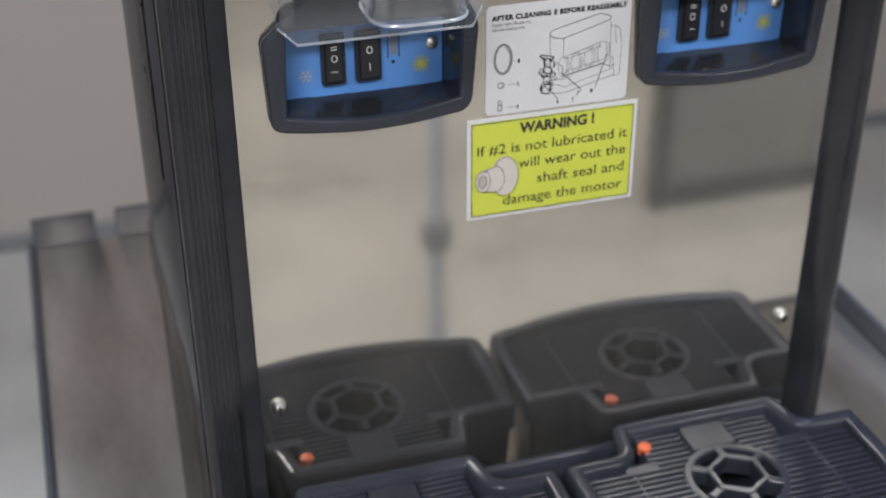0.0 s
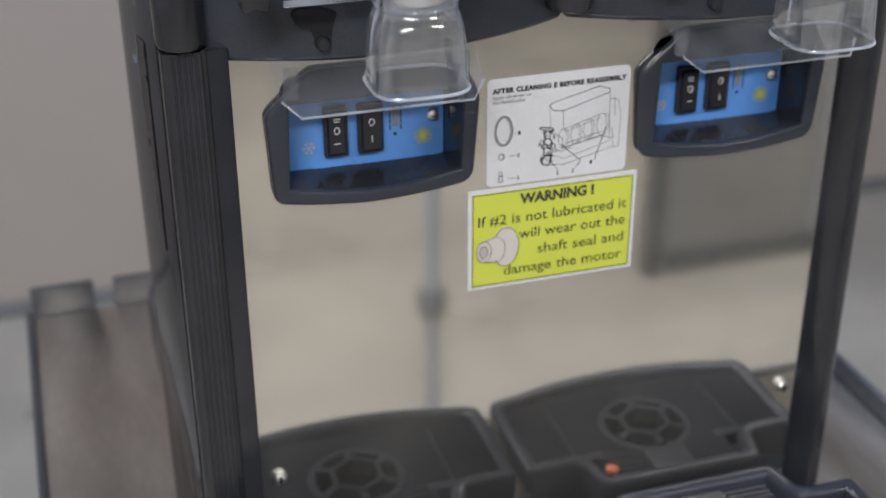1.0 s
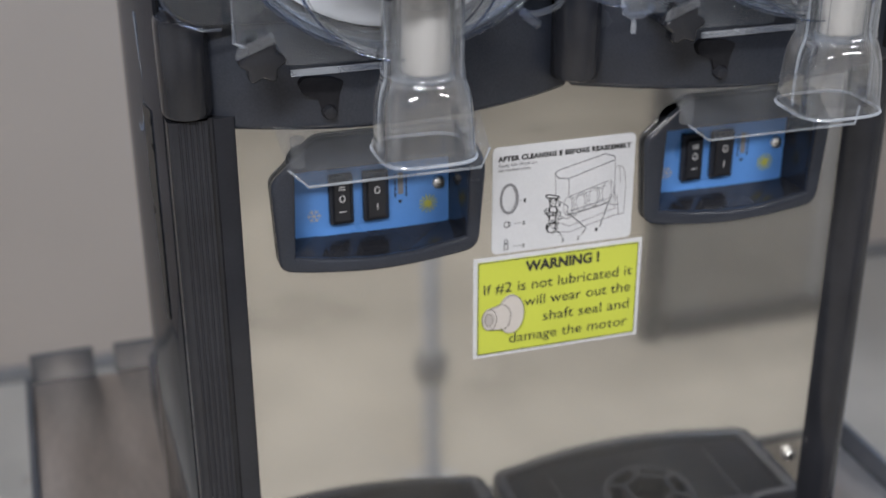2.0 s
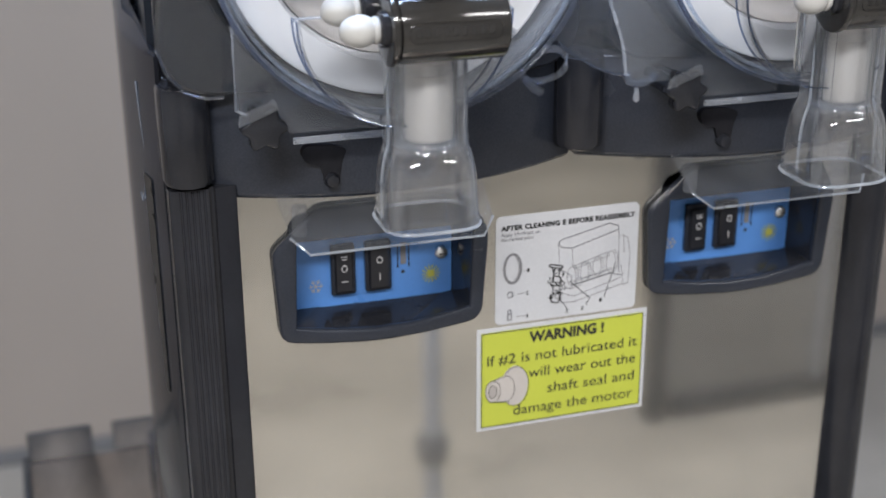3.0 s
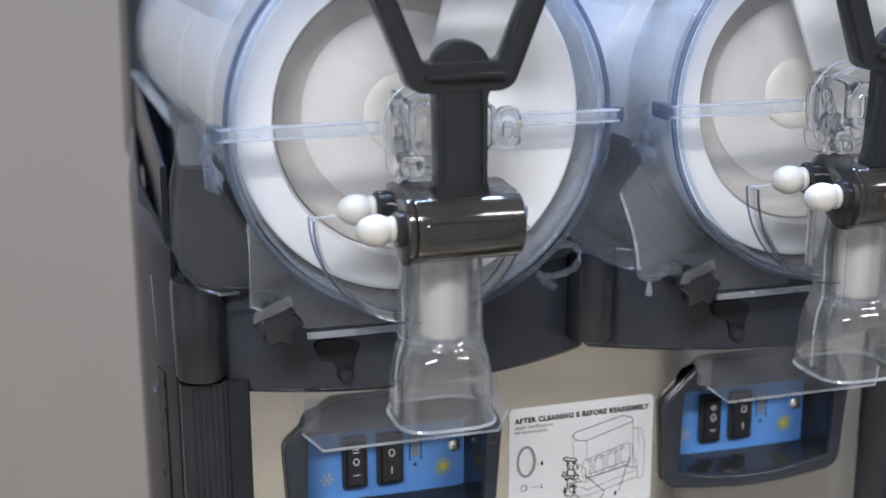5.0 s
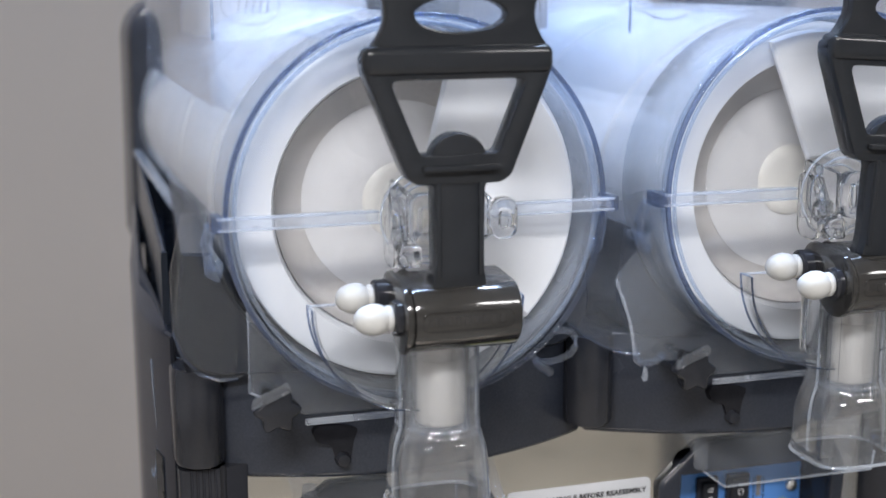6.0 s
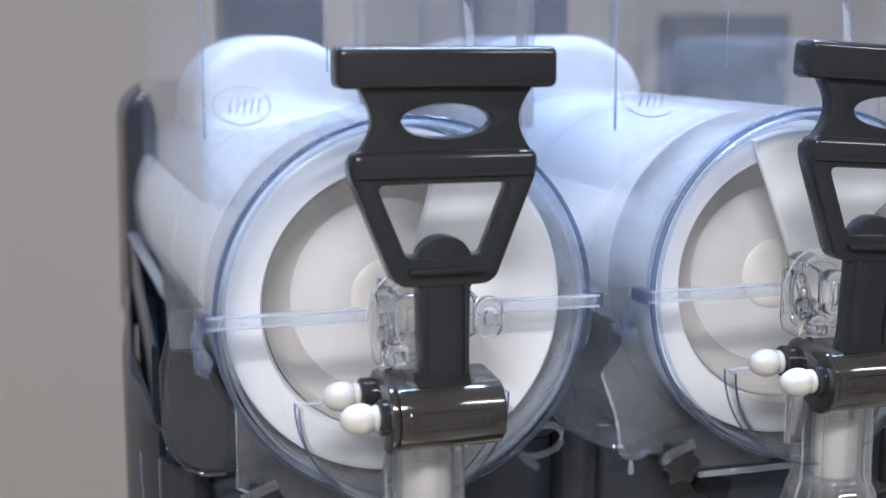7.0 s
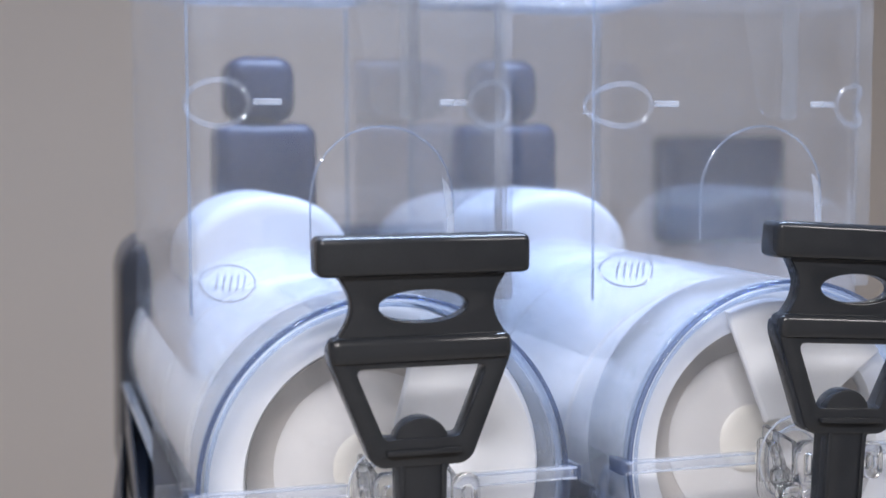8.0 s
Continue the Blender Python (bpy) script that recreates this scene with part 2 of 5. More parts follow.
def absorb(bm, other):
    me = bpy.data.meshes.new("piece")
    other.to_mesh(me)
    other.free()
    bm.from_mesh(me)
    bpy.data.meshes.remove(me)
    return bm


def rbox(x0, x1, y0, y1, z0, z1, b=0.0015, seg=2, bm=None):
    t = bmesh.new()
    bmesh.ops.create_cube(t, size=1.0)
    for v in t.verts:
        v.co = ((x0 + x1) / 2 + v.co.x * (x1 - x0), (y0 + y1) / 2 + v.co.y * (y1 - y0), (z0 + z1) / 2 + v.co.z * (z1 - z0))
    if b > 0:
        bmesh.ops.bevel(t, geom=t.edges[:], offset=b, segments=seg, affect="EDGES", profile=0.5)
    return t if bm is None else absorb(bm, t)


def lathe(prof, origin, axis="y", seg=56, a0=0.0, a1=360.0, bm=None, square=0.0):
    """Turns (radius, height) pairs round an axis. square: how far a round plan is pulled towards a square one."""
    t = bmesh.new()
    full = abs(a1 - a0) >= 359.9
    n = seg if full else seg + 1
    rows = []
    ox, oy, oz = origin
    for r, h in prof:
        row = []
        for i in range(n):
            a = radians(a0 + (a1 - a0) * i / seg)
            c, s = math.cos(a), math.sin(a)
            k = 1.0
            if square:
                k = 1 + square * (1 / max(abs(c), abs(s)) - 1)
            u, v = r * k * c, r * k * s
            row.append(t.verts.new({"y": (ox + u, oy + h, oz + v), "z": (ox + u, oy + v, oz + h), "x": (ox + h, oy + u, oz + v)}[axis]))
        rows.append(row)
    for p, q in zip(rows, rows[1:]):
        for i in range(n if full else n - 1):
            j = (i + 1) % n
            t.faces.new((p[i], p[j], q[j], q[i]))
    bmesh.ops.remove_doubles(t, verts=t.verts[:], dist=1e-6)
    return t if bm is None else absorb(bm, t)


def plate(loops, to3, d0, d1, bevel=0.0, seg=2, bm=None):
    """A flat plate between depths d0 and d1 from an outer 2D loop and hole loops; to3(u, v, d) places it."""
    t = bmesh.new()
    edges = []
    for lp in loops:
        vs = [t.verts.new((u, v, 0)) for u, v in lp]
        edges += [t.edges.new((a, b)) for a, b in zip(vs, vs[1:] + vs[:1])]
    bmesh.ops.triangle_fill(t, use_beauty=True, use_dissolve=False, edges=edges)
    bmesh.ops.recalc_face_normals(t, faces=t.faces[:])
    out = bmesh.ops.extrude_face_region(t, geom=t.faces[:])
    for g in out["geom"]:
        if isinstance(g, bmesh.types.BMVert):
            g.co.z = 1.0
    if bevel > 0:
        bmesh.ops.dissolve_limit(t, angle_limit=0.01, verts=t.verts[:], edges=t.edges[:])
        for v in t.verts:
            v.co.z = d0 + (d1 - d0) * v.co.z
        bmesh.ops.recalc_face_normals(t, faces=t.faces[:])
        rims = [e for e in t.edges if len(e.link_faces) == 2 and e.calc_face_angle() > 0.9 and abs(e.verts[0].co.z - e.verts[1].co.z) < 1e-7]
        bmesh.ops.bevel(t, geom=rims, offset=bevel, segments=seg, affect="EDGES", profile=0.5, clamp_overlap=True)
    else:
        for v in t.verts:
            v.co.z = d0 + (d1 - d0) * v.co.z
    for v in t.verts:
        v.co = to3(*v.co)
    bmesh.ops.recalc_face_normals(t, faces=t.faces[:])
    return t if bm is None else absorb(bm, t)


def front(u, v, d):
    """Plates that face the camera side: u is x, v is z, d is y."""
    return (u, d, v)


def flat(u, v, d):
    return (u, v, d)


def side(u, v, d):
    """Plates in the y-z plane: u is y, v is z, d is x."""
    return (d, u, v)


def arc(cx, cy, rx, ry, a0, a1, n):
    return [(cx + rx * math.cos(radians(a0 + (a1 - a0) * i / n)), cy + ry * math.sin(radians(a0 + (a1 - a0) * i / n))) for i in range(n + 1)]


def rrect(x0, x1, y0, y1, r, n=6):
    return arc(x1 - r, y0 + r, r, r, -90, 0, n) + arc(x1 - r, y1 - r, r, r, 0, 90, n) + arc(x0 + r, y1 - r, r, r, 90, 180, n) + arc(x0 + r, y0 + r, r, r, 180, 270, n)


def rounded(points, r, n=4):
    """A polygon with its corners rounded."""
    out = []
    m = len(points)
    for i in range(m):
        p, a, b = Vector(points[i]), Vector(points[i - 1]), Vector(points[(i + 1) % m])
        rr = r[i] if isinstance(r, (list, tuple)) else r
        rr = min(rr, (a - p).length * 0.45, (b - p).length * 0.45)
        s, e = p + (a - p).normalized() * rr, p + (b - p).normalized() * rr
        for k in range(n + 1):
            f = k / n
            q = s * (1 - f) ** 2 + p * 2 * f * (1 - f) + e * f * f
            out.append((q.x, q.y))
    return out


def tube(points, r, seg=8, bm=None, closed=False):
    """A round bar along a line of points."""
    t = bmesh.new()
    pts = [Vector(p) for p in points]
    rows = []
    for i, p in enumerate(pts):
        a = pts[i - 1] if (i or closed) else p
        b = pts[(i + 1) % len(pts)] if (i < len(pts) - 1 or closed) else p
        d = (b - a).normalized()
        q = d.to_track_quat("Z", "Y")
        rows.append([t.verts.new(p + q @ Vector((r * math.cos(2 * math.pi * k / seg), r * math.sin(2 * math.pi * k / seg), 0))) for k in range(seg)])
    pairs = list(zip(rows, rows[1:])) + ([(rows[-1], rows[0])] if closed else [])
    for p, q in pairs:
        for k in range(seg):
            t.faces.new((p[k], p[(k + 1) % seg], q[(k + 1) % seg], q[k]))
    if not closed:
        t.faces.new(rows[0])
        t.faces.new(rows[-1])
    return t if bm is None else absorb(bm, t)


LAYER = [0]


def stroke(points, w, y, th=0.0002, bm=None, closed=False):
    """A printed line of width w on an upright plane at y: thin raised quads along 2D points."""
    t = bmesh.new()
    pts = [Vector(p) for p in points] + ([Vector(points[0])] if closed else [])
    for a, b in zip(pts, pts[1:]):
        if (b - a).length < 1e-6:
            continue
        d = (b - a).normalized()
        n = Vector((-d.y, d.x)) * w / 2
        a2, b2 = a - d * w * 0.3, b + d * w * 0.3
        LAYER[0] = (LAYER[0] + 1) % 36
        yy = y - 4e-6 * LAYER[0]
        vs = [t.verts.new((q.x, yy, q.y)) for q in (a2 - n, b2 - n, b2 + n, a2 + n)]
        t.faces.new(vs)
    return t if bm is None else absorb(bm, t)


def writing(text, name, x, z, y, width, height, mat, parent, bold=0.0, spread=1.0):
    """Letters on an upright plane that faces -y, set to a width and a cap height, lower left at x, z."""
    cu = bpy.data.curves.new(name, "FONT")
    cu.body, cu.size, cu.offset, cu.resolution_u, cu.space_character = text, 1.0, bold, 3, spread
    o = new(name, cu)
    bpy.context.view_layer.update()
    me = bpy.data.meshes.new_from_object(o.evaluated_get(bpy.context.evaluated_depsgraph_get()))
    bpy.data.objects.remove(o)
    bpy.data.curves.remove(cu)
    xs = [v.co.x for v in me.vertices]
    x0, x1 = min(xs), max(xs)
    k = width / (x1 - x0)
    kz = height / 0.70
    base = Vector((0, 0, 0))
    p = parent
    while p is not None:
        base += p.location
        p = p.parent
    for v in me.vertices:
        v.co = Vector((x + (v.co.x - x0) * k, y, z + v.co.y * kz)) - base
    me.materials.clear()
    me.materials.append(mat)
    ob = new(name, me)
    ob.parent = parent
    return ob


# ---- the room ----
FLOOR_Z, WALL_Y, BACK_Y, LEFT_X, RIGHT_X = -0.90, 2.15, -4.2, -3.4, 4.0
tagged(part("floor", rbox(LEFT_X, RIGHT_X, BACK_Y, WALL_Y, FLOOR_Z - 0.1, FLOOR_Z, 0), FLOORM, smooth=0), "pale polished concrete floor, soft blotches also standing for shadows and reflections", "floor", kind="structure")
tagged(part("ceiling", rbox(LEFT_X, RIGHT_X, BACK_Y, WALL_Y, CEIL, CEIL + 0.1, 0), CEILM, smooth=0), "plain white painted ceiling", "ceiling", kind="structure")
for nm, bb in (("wall_north", (LEFT_X - 0.1, RIGHT_X + 0.1, WALL_Y, WALL_Y + 0.1)), ("wall_south", (LEFT_X - 0.1, RIGHT_X + 0.1, BACK_Y - 0.1, BACK_Y)), ("wall_west", (LEFT_X - 0.1, LEFT_X, BACK_Y, WALL_Y)), ("wall_east", (RIGHT_X, RIGHT_X + 0.1, BACK_Y, WALL_Y))):
    tagged(part(nm, rbox(*bb, FLOOR_Z - 0.1, CEIL + 0.1, 0), WALLM if nm == "wall_north" else WALLB, smooth=0), "plain warm grey painted wall" if nm == "wall_north" else "plain pale painted wall", "wall", kind="structure")
tagged(part("baseboard", rbox(LEFT_X + 0.01, RIGHT_X - 0.01, WALL_Y - 0.014, WALL_Y - 0.002, FLOOR_Z, FLOOR_Z + 0.035, 0.003), BASEM), "dark grey vinyl baseboard along the wall", "baseboard", kind="structure")
for lx, ly, lw, lc in LAMPS:
    e = thing("ceiling_light", (lx, ly, CEIL), "white rectangular ceiling light with glowing diffuser", "ceiling light", "ceiling lights")
    part("light_frame", plate([rrect(lx - 0.62, lx + 0.62, ly - 0.17, ly + 0.17, 0.01), rrect(lx - 0.58, lx + 0.58, ly - 0.145, ly + 0.145, 0.005)], flat, CEIL - 0.028, CEIL - 0.001), CEILM, e)
    part("diffuser", rbox(lx - 0.578, lx + 0.578, ly - 0.143, ly + 0.143, CEIL - 0.02, CEIL - 0.006, 0.002), PANELGLOW, e)

# ---- the steel table ----
TX0, TX1, TY0, TY1 = -0.288, 0.358, -0.22, 0.503
table = thing("steel_table", (0.035, 0.17, FLOOR_Z), "worn stainless steel work table with dark edges", "table")
part("tabletop", rbox(TX0 + 0.006, TX1 - 0.006, TY0 + 0.006, TY1 - 0.006, -0.04, 0.0, 0.003), TABLEM, table)
for nm, bb in (("edge_strip", (TX0, TX0 + 0.0055, TY0, TY1, 0.004)), ("edge_strip", (TX1 - 0.0055, TX1, TY0, TY1, 0.018)), ("back_ledge", (TX0 + 0.006, -0.2265, TY1 - 0.0055, TY1, 0.027)), ("back_ledge", (-0.2085, TX1 - 0.006, TY1 - 0.0055, TY1, 0.027))):
    part(nm, rbox(*bb[:4], -0.042, bb[4], 0.002), EDGEM, table, "dark rolled table edge")
part("edge_strip", rbox(TX0 + 0.006, TX1 - 0.006, TY0, TY0 + 0.0055, -0.042, 0.004, 0.002), EDGEM, table, "dark rolled table edge")
for lx in (TX0 + 0.05, TX1 - 0.05):
    for ly in (TY0 + 0.05, TY1 - 0.05):
        part("leg", lathe([(0.0, 0), (0.02, 0), (0.02, 0.858), (0.0, 0.858)], (lx, ly, FLOOR_Z), "z", 16), TABLEM, table)
part("shelf", rbox(TX0 + 0.04, TX1 - 0.04, TY0 + 0.04, TY1 - 0.04, -0.66, -0.64, 0.003), TABLEM, table)

# ---- the machine ----
XM = 0.0135
XL, XR = XM - 0.0995, XM + 0.1005
PX0, PX1 = -0.158, 0.184
machine = thing("slush_machine", (XM, 0.18, 0.0), "black twin bowl frozen drink machine with steel front panel", "drink machine")

# front panel with openings for the two control boxes
holes = [rrect(c - 0.0425, c + 0.0535, 0.3200, 0.3855, 0.008) for c in (-0.0895, 0.1105)]
part("front_panel", plate([[(PX0 - 0.01, 0.03), (PX1 + 0.01, 0.03), (PX1 + 0.01, 0.425), (PX0 - 0.01, 0.425)]] + holes, front, 0.0, 0.0015), STEEL, machine, "polished stainless steel front panel", smooth=0)
for sx in (-0.1457, 0.1717):
    s = lathe([(0.0, -0.0050), (0.0025, -0.0046), (0.0040, -0.0028), (0.0044, -0.0012), (0.0044, -0.0002)], (sx, 0, 0.149), "y", 20)
    sc = part("panel_screw", s, SCREWM, machine, "bright cross head screw")
    part("screw_slot", absorb(rbox(sx - 0.0027, sx + 0.0027, -0.0053, -0.0045, 0.1484, 0.1496, 0), rbox(sx - 0.0007, sx + 0.0007, -0.0053, -0.0045, 0.1463, 0.1517, 0)), INK, sc)

# body: back box, base and feet
part("body_shell", plate([[(-0.186, 0.05), (0.194, 0.05), (0.180, 0.40), (-0.168, 0.40)]], flat, 0.02, 0.44, 0.004, 2), BLACK, machine)
part("base", rbox(-0.186, 0.198, -0.004, 0.39, 0.018, 0.075, 0.006, 3), BLACK, machine)
for fx in (-0.165, 0.192):
    for fy in (0.03, 0.37):
        part("foot", lathe([(0.0, 0.0), (0.016, 0.0), (0.018, 0.004), (0.015, 0.019), (0.0, 0.019)], (fx, fy, 0), "z", 20), BLACK, machine, "rubber foot")


def column(x_in, w, deep):
    """The fluted corner column: a flat strip beside the panel, a groove, then fine ridges to a rounded corner."""
    prof = [(0.0, 0.058), (0.0, -deep + 0.0025)] + arc(0.0025, -deep + 0.0025, 0.0025, 0.0025, 180, 270, 4)
    prof += [(0.0098, -deep), (0.0104, 0.0032 - deep), (0.0122, 0.0032 - deep), (0.0128, 0.0004 - deep)]
    u = 0.0128
    for k in range(5):
        prof += [(u + 0.0014, 0.0002 - deep), (u + 0.0018, 0.0007 - deep), (u + 0.0024, 0.0007 - deep), (u + 0.0027, 0.0003 - deep)]
        u += 0.0027
    prof += arc(w - 0.0045, -deep + 0.0050, 0.0045, 0.0046, -80, 0, 6) + [(w, 0.058)]
    return part("corner_column", plate([[(x_in - a, b) for a, b in prof]], flat, 0.055, 0.4095), GLOSS, machine, "glossy black corner column with fine flutes", smooth=30)


column(-0.158, 0.031, 0.021)
round_post = [(0.2092, 0.058)] + arc(0.1950, 0.0050, 0.0142, 0.0150, 0, -180, 24) + [(0.1808, 0.058)]
part("corner_column", plate([round_post], flat, 0.055, 0.4095), GLOSS, machine, "glossy black half round corner column", smooth=30)


def side_panel(mirrored):
    """Glossy side that bellies out behind the column and draws in towards the back."""
    def fx(x):
        return 0.0095 - x if mirrored else x
    plan = [(-0.1895, -0.006), (-0.1932, 0.006), (-0.1968, 0.028), (-0.1990, 0.046), (-0.2000, 0.056), (-0.1985, 0.09), (-0.1940, 0.17), (-0.1850, 0.27), (-0.1740, 0.40), (-0.1690, 0.40), (-0.180, 0.27), (-0.187, 0.16), (-0.1865, 0.02), (-0.1865, -0.004)]
    part("side_panel", plate([[(fx(a), b) for a, b in plan]], flat, 0.028, 0.470, 0.002, 1), GLOSS, machine, smooth=50)


side_panel(False)


def torn_film():
    """A ragged strip of protective film left on the bulging side, with a loose folded edge and modelled glints."""
    rg = random.Random(11)

    def skin(y):
        return -0.1932 - 0.0036 * (y - 0.006) / 0.022 - 0.0007
    bm = bmesh.new()
    rows = []
    n = 26
    for i in range(n + 1):
        z = 0.296 + 0.112 * i / n
        wide = 0.003 + 0.010 * (i / n) ** 0.7 + 0.0022 * rg.random()
        rows.append([bm.verts.new((skin(y), y, z)) for y in (0.0065, 0.0065 + wide * 0.5, 0.0065 + wide)])
    for p, q in zip(rows, rows[1:]):
        for k in range(2):
            bm.faces.new((p[k], p[k + 1], q[k + 1], q[k]))
    bmesh.ops.solidify(bm, geom=bm.faces[:], thickness=0.0002)
    f = part("protective_film", bm, FILMM, machine, "ragged strip of grey protective film", smooth=0)
    # pale tube and dots stand for glints on the creased film
    fold = [(-0.1962, 0.021, 0.452), (-0.1957, 0.020, 0.436), (-0.1948, 0.018, 0.420), (-0.1950, 0.019, 0.410), (-0.1960, 0.022, 0.398), (-0.1972, 0.025, 0.392), (-0.1978, 0.026, 0.396)]
    part("film_fold_glint", tube(fold, 0.0005, 6), RIM, f, "pale line for the glint on the folded film edge")
    for z in (0.336, 0.329, 0.318):
        part("film_glint", lathe([(0.0, 0.0), (0.0011, 0.0001), (0.0014, 0.0008), (0.0, 0.0009)], (skin(0.012) - 0.0006, 0.012 + 0.01 * rg.random(), z), "x", 10), LIP, f, "small pale dot for a glint on the film")


torn_film()
side_panel(True)

# head: bow fronted fascia under each bowl, deck and rear tower
def fascia(cx, x0, x1):
    n = 20
    ys = lambda x: -0.034 + 0.030 * ((x - cx) / 0.1) ** 2
    xs = [x0 + (x1 - x0) * i / n for i in range(n + 1)]
    out = [(x, ys(x)) for x in xs] + [(x1, 0.06), (x0, 0.06)]
    return part("head_fascia", plate([out], flat, 0.402, 0.457, 0.004, 3), BLACK, machine, "bow fronted black plastic fascia", smooth=35)


fascia(XL, -0.190, XM - 0.001)
fascia(XR, XM + 0.001, 0.2165)
part("deck", plate([[(-0.188, 0.02), (0.2145, 0.02), (0.197, 0.40), (-0.168, 0.40)]], flat, 0.441, 0.462, 0.003, 1), BLACK, machine)
for sx in (-1, 1):
    wall_plan = [(-0.1895, 0.020), (-0.1865, 0.020), (-0.1685, 0.395), (-0.1715, 0.395)]
    part("cradle_side", plate([[(a if sx < 0 else 0.0270 - a, b) for a, b in wall_plan]], flat, 0.4625, 0.504, 0.001, 1), CRADLEM, machine, "black side wall of the bowl cradle")
for px, w in ((-0.1785, 0.0118), (0.0135, 0.0125), (0.1985, 0.0125)):
    post = [(px + w, 0.02)] + arc(px, -0.012, w, 0.0135, 0, -180, 16) + [(px - w, 0.02)]
    part("head_post", plate([post], flat, 0.4105, 0.4575, 0.003, 2), GLOSS, machine, "glossy round fronted head post", smooth=35)
for cx in (XL, XR):
    s0, s1 = (-0.103, 0.093) if cx < 0 else (-0.093, 0.103)
    cr = arc(cx + s0 + 0.022, 0.477, 0.022, 0.022, 270, 180, 6) + [(cx + s0 + 0.004, 0.512)] + arc(cx, 0.534, 0.0885, 0.0885, 195, 345, 20) + [(cx + s1 - 0.004, 0.512)] + arc(cx + s1 - 0.022, 0.477, 0.022, 0.022, 0, -90, 6)
    t = plate([cr], front, -0.028, 0.375, 0.002, 1)
    for v in t.verts:
        v.co.x = XM + (v.co.x - XM) * (1 - 0.16 * max(v.co.y, 0) / 0.375 * (1 if abs(v.co.x - XM) > 0.15 else 0))
    part("bowl_cradle", t, CRADLEM, machine, "glossy black cradle under the bowl", smooth=35)
    # clear ledge, dark patch for the drain recess and bolt in front of the cradle
    lw = bmesh.new()
    vs = [lw.verts.new(p) for p in ((cx - 0.050, -0.030, 0.4475), (cx + 0.022, -0.030, 0.4475), (cx + 0.020, -0.046, 0.4365), (cx - 0.050, -0.046, 0.4365))]
    lw.faces.new(vs)
    bmesh.ops.solidify(lw, geom=lw.faces[:], thickness=0.002)
    lg = part("drip_ledge", lw, LEDGEM, machine, "hazy clear drip ledge", smooth=0)
    part("ledge_edge", rbox(cx - 0.050, cx + 0.020, -0.0478, -0.0463, 0.4348, 0.4380, 0.0006, 2), BARM, lg, "milky front edge of the ledge")
    # flat dark plate paints the shade of a recess on the fascia
    notch = rounded([(cx - 0.0440, 0.4262), (cx - 0.0415, 0.4290), (cx - 0.0290, 0.4286), (cx - 0.0225, 0.4262), (cx - 0.0250, 0.4200), (cx - 0.0265, 0.4105), (cx - 0.0330, 0.4110), (cx - 0.0350, 0.4190), (cx - 0.0420, 0.4212)], 0.0015, 2)
    part("recess_shade", plate([notch], front, -0.0327, -0.026), HOLEM, machine, "flat dark patch for the shade in a drain recess")
    part("fascia_bolt", lathe([(0.0, -0.0400), (0.0028, -0.0395), (0.0038, -0.0375), (0.0038, -0.030), (0.0, -0.030)], (cx - 0.030, 0.004, 0.4120), "y", 12), GLOSS, machine, "small dark bolt head")
    # lobed latch knob with a clear thumb tab
    star = []
    for k in range(36):
        a = 2 * math.pi * k / 36
        rr = 0.0090 + 0.0016 * math.cos(6 * a)
        star.append((cx - 0.0635 + rr * math.cos(a), 0.4455 + rr * math.sin(a)))
    lk = part("latch_knob", plate([star], front, -0.0570, -0.0475, 0.0014, 2), GLOSS, machine, "lobed black latch knob", smooth=50)
    part("latch_shaft", lathe([(0.0, -0.0474), (0.006, -0.0474), (0.006, -0.02), (0.0, -0.02)], (cx - 0.0635, 0, 0.4455), "y", 18), BLACK, lk)
    part("latch_grip", plate([rounded([(cx - 0.0755, 0.4478), (cx - 0.0745, 0.4528), (cx - 0.0590, 0.4590), (cx - 0.0575, 0.4545)], 0.001, 2)], front, -0.0600, -0.0572, 0.0008, 1), VISOR, lk, "clear thumb tab")
tw = [(-0.176, 0.44), (-0.174, 0.575)] + arc(-0.146, 0.585, 0.028, 0.03, 180, 90, 6) + [(0.172, 0.615)] + arc(0.174, 0.585, 0.028, 0.03, 90, 0, 6) + [(0.204, 0.44)]
part("rear_tower", plate([tw], front, 0.365, 0.46, 0.006, 2), BLACK, machine, "black rear tower behind the bowls")
for cx in (XL, XR):
    mc = part("motor_cover", rbox(cx - 0.012, cx + 0.066, 0.40, 0.458, 0.60, 0.697, 0.012, 4), NAVY, machine, "dark blue black motor cover")
    part("cover_cap", rbox(cx - 0.003, cx + 0.050, 0.402, 0.456, 0.6975, 0.748, 0.014, 4), NAVY, mc)


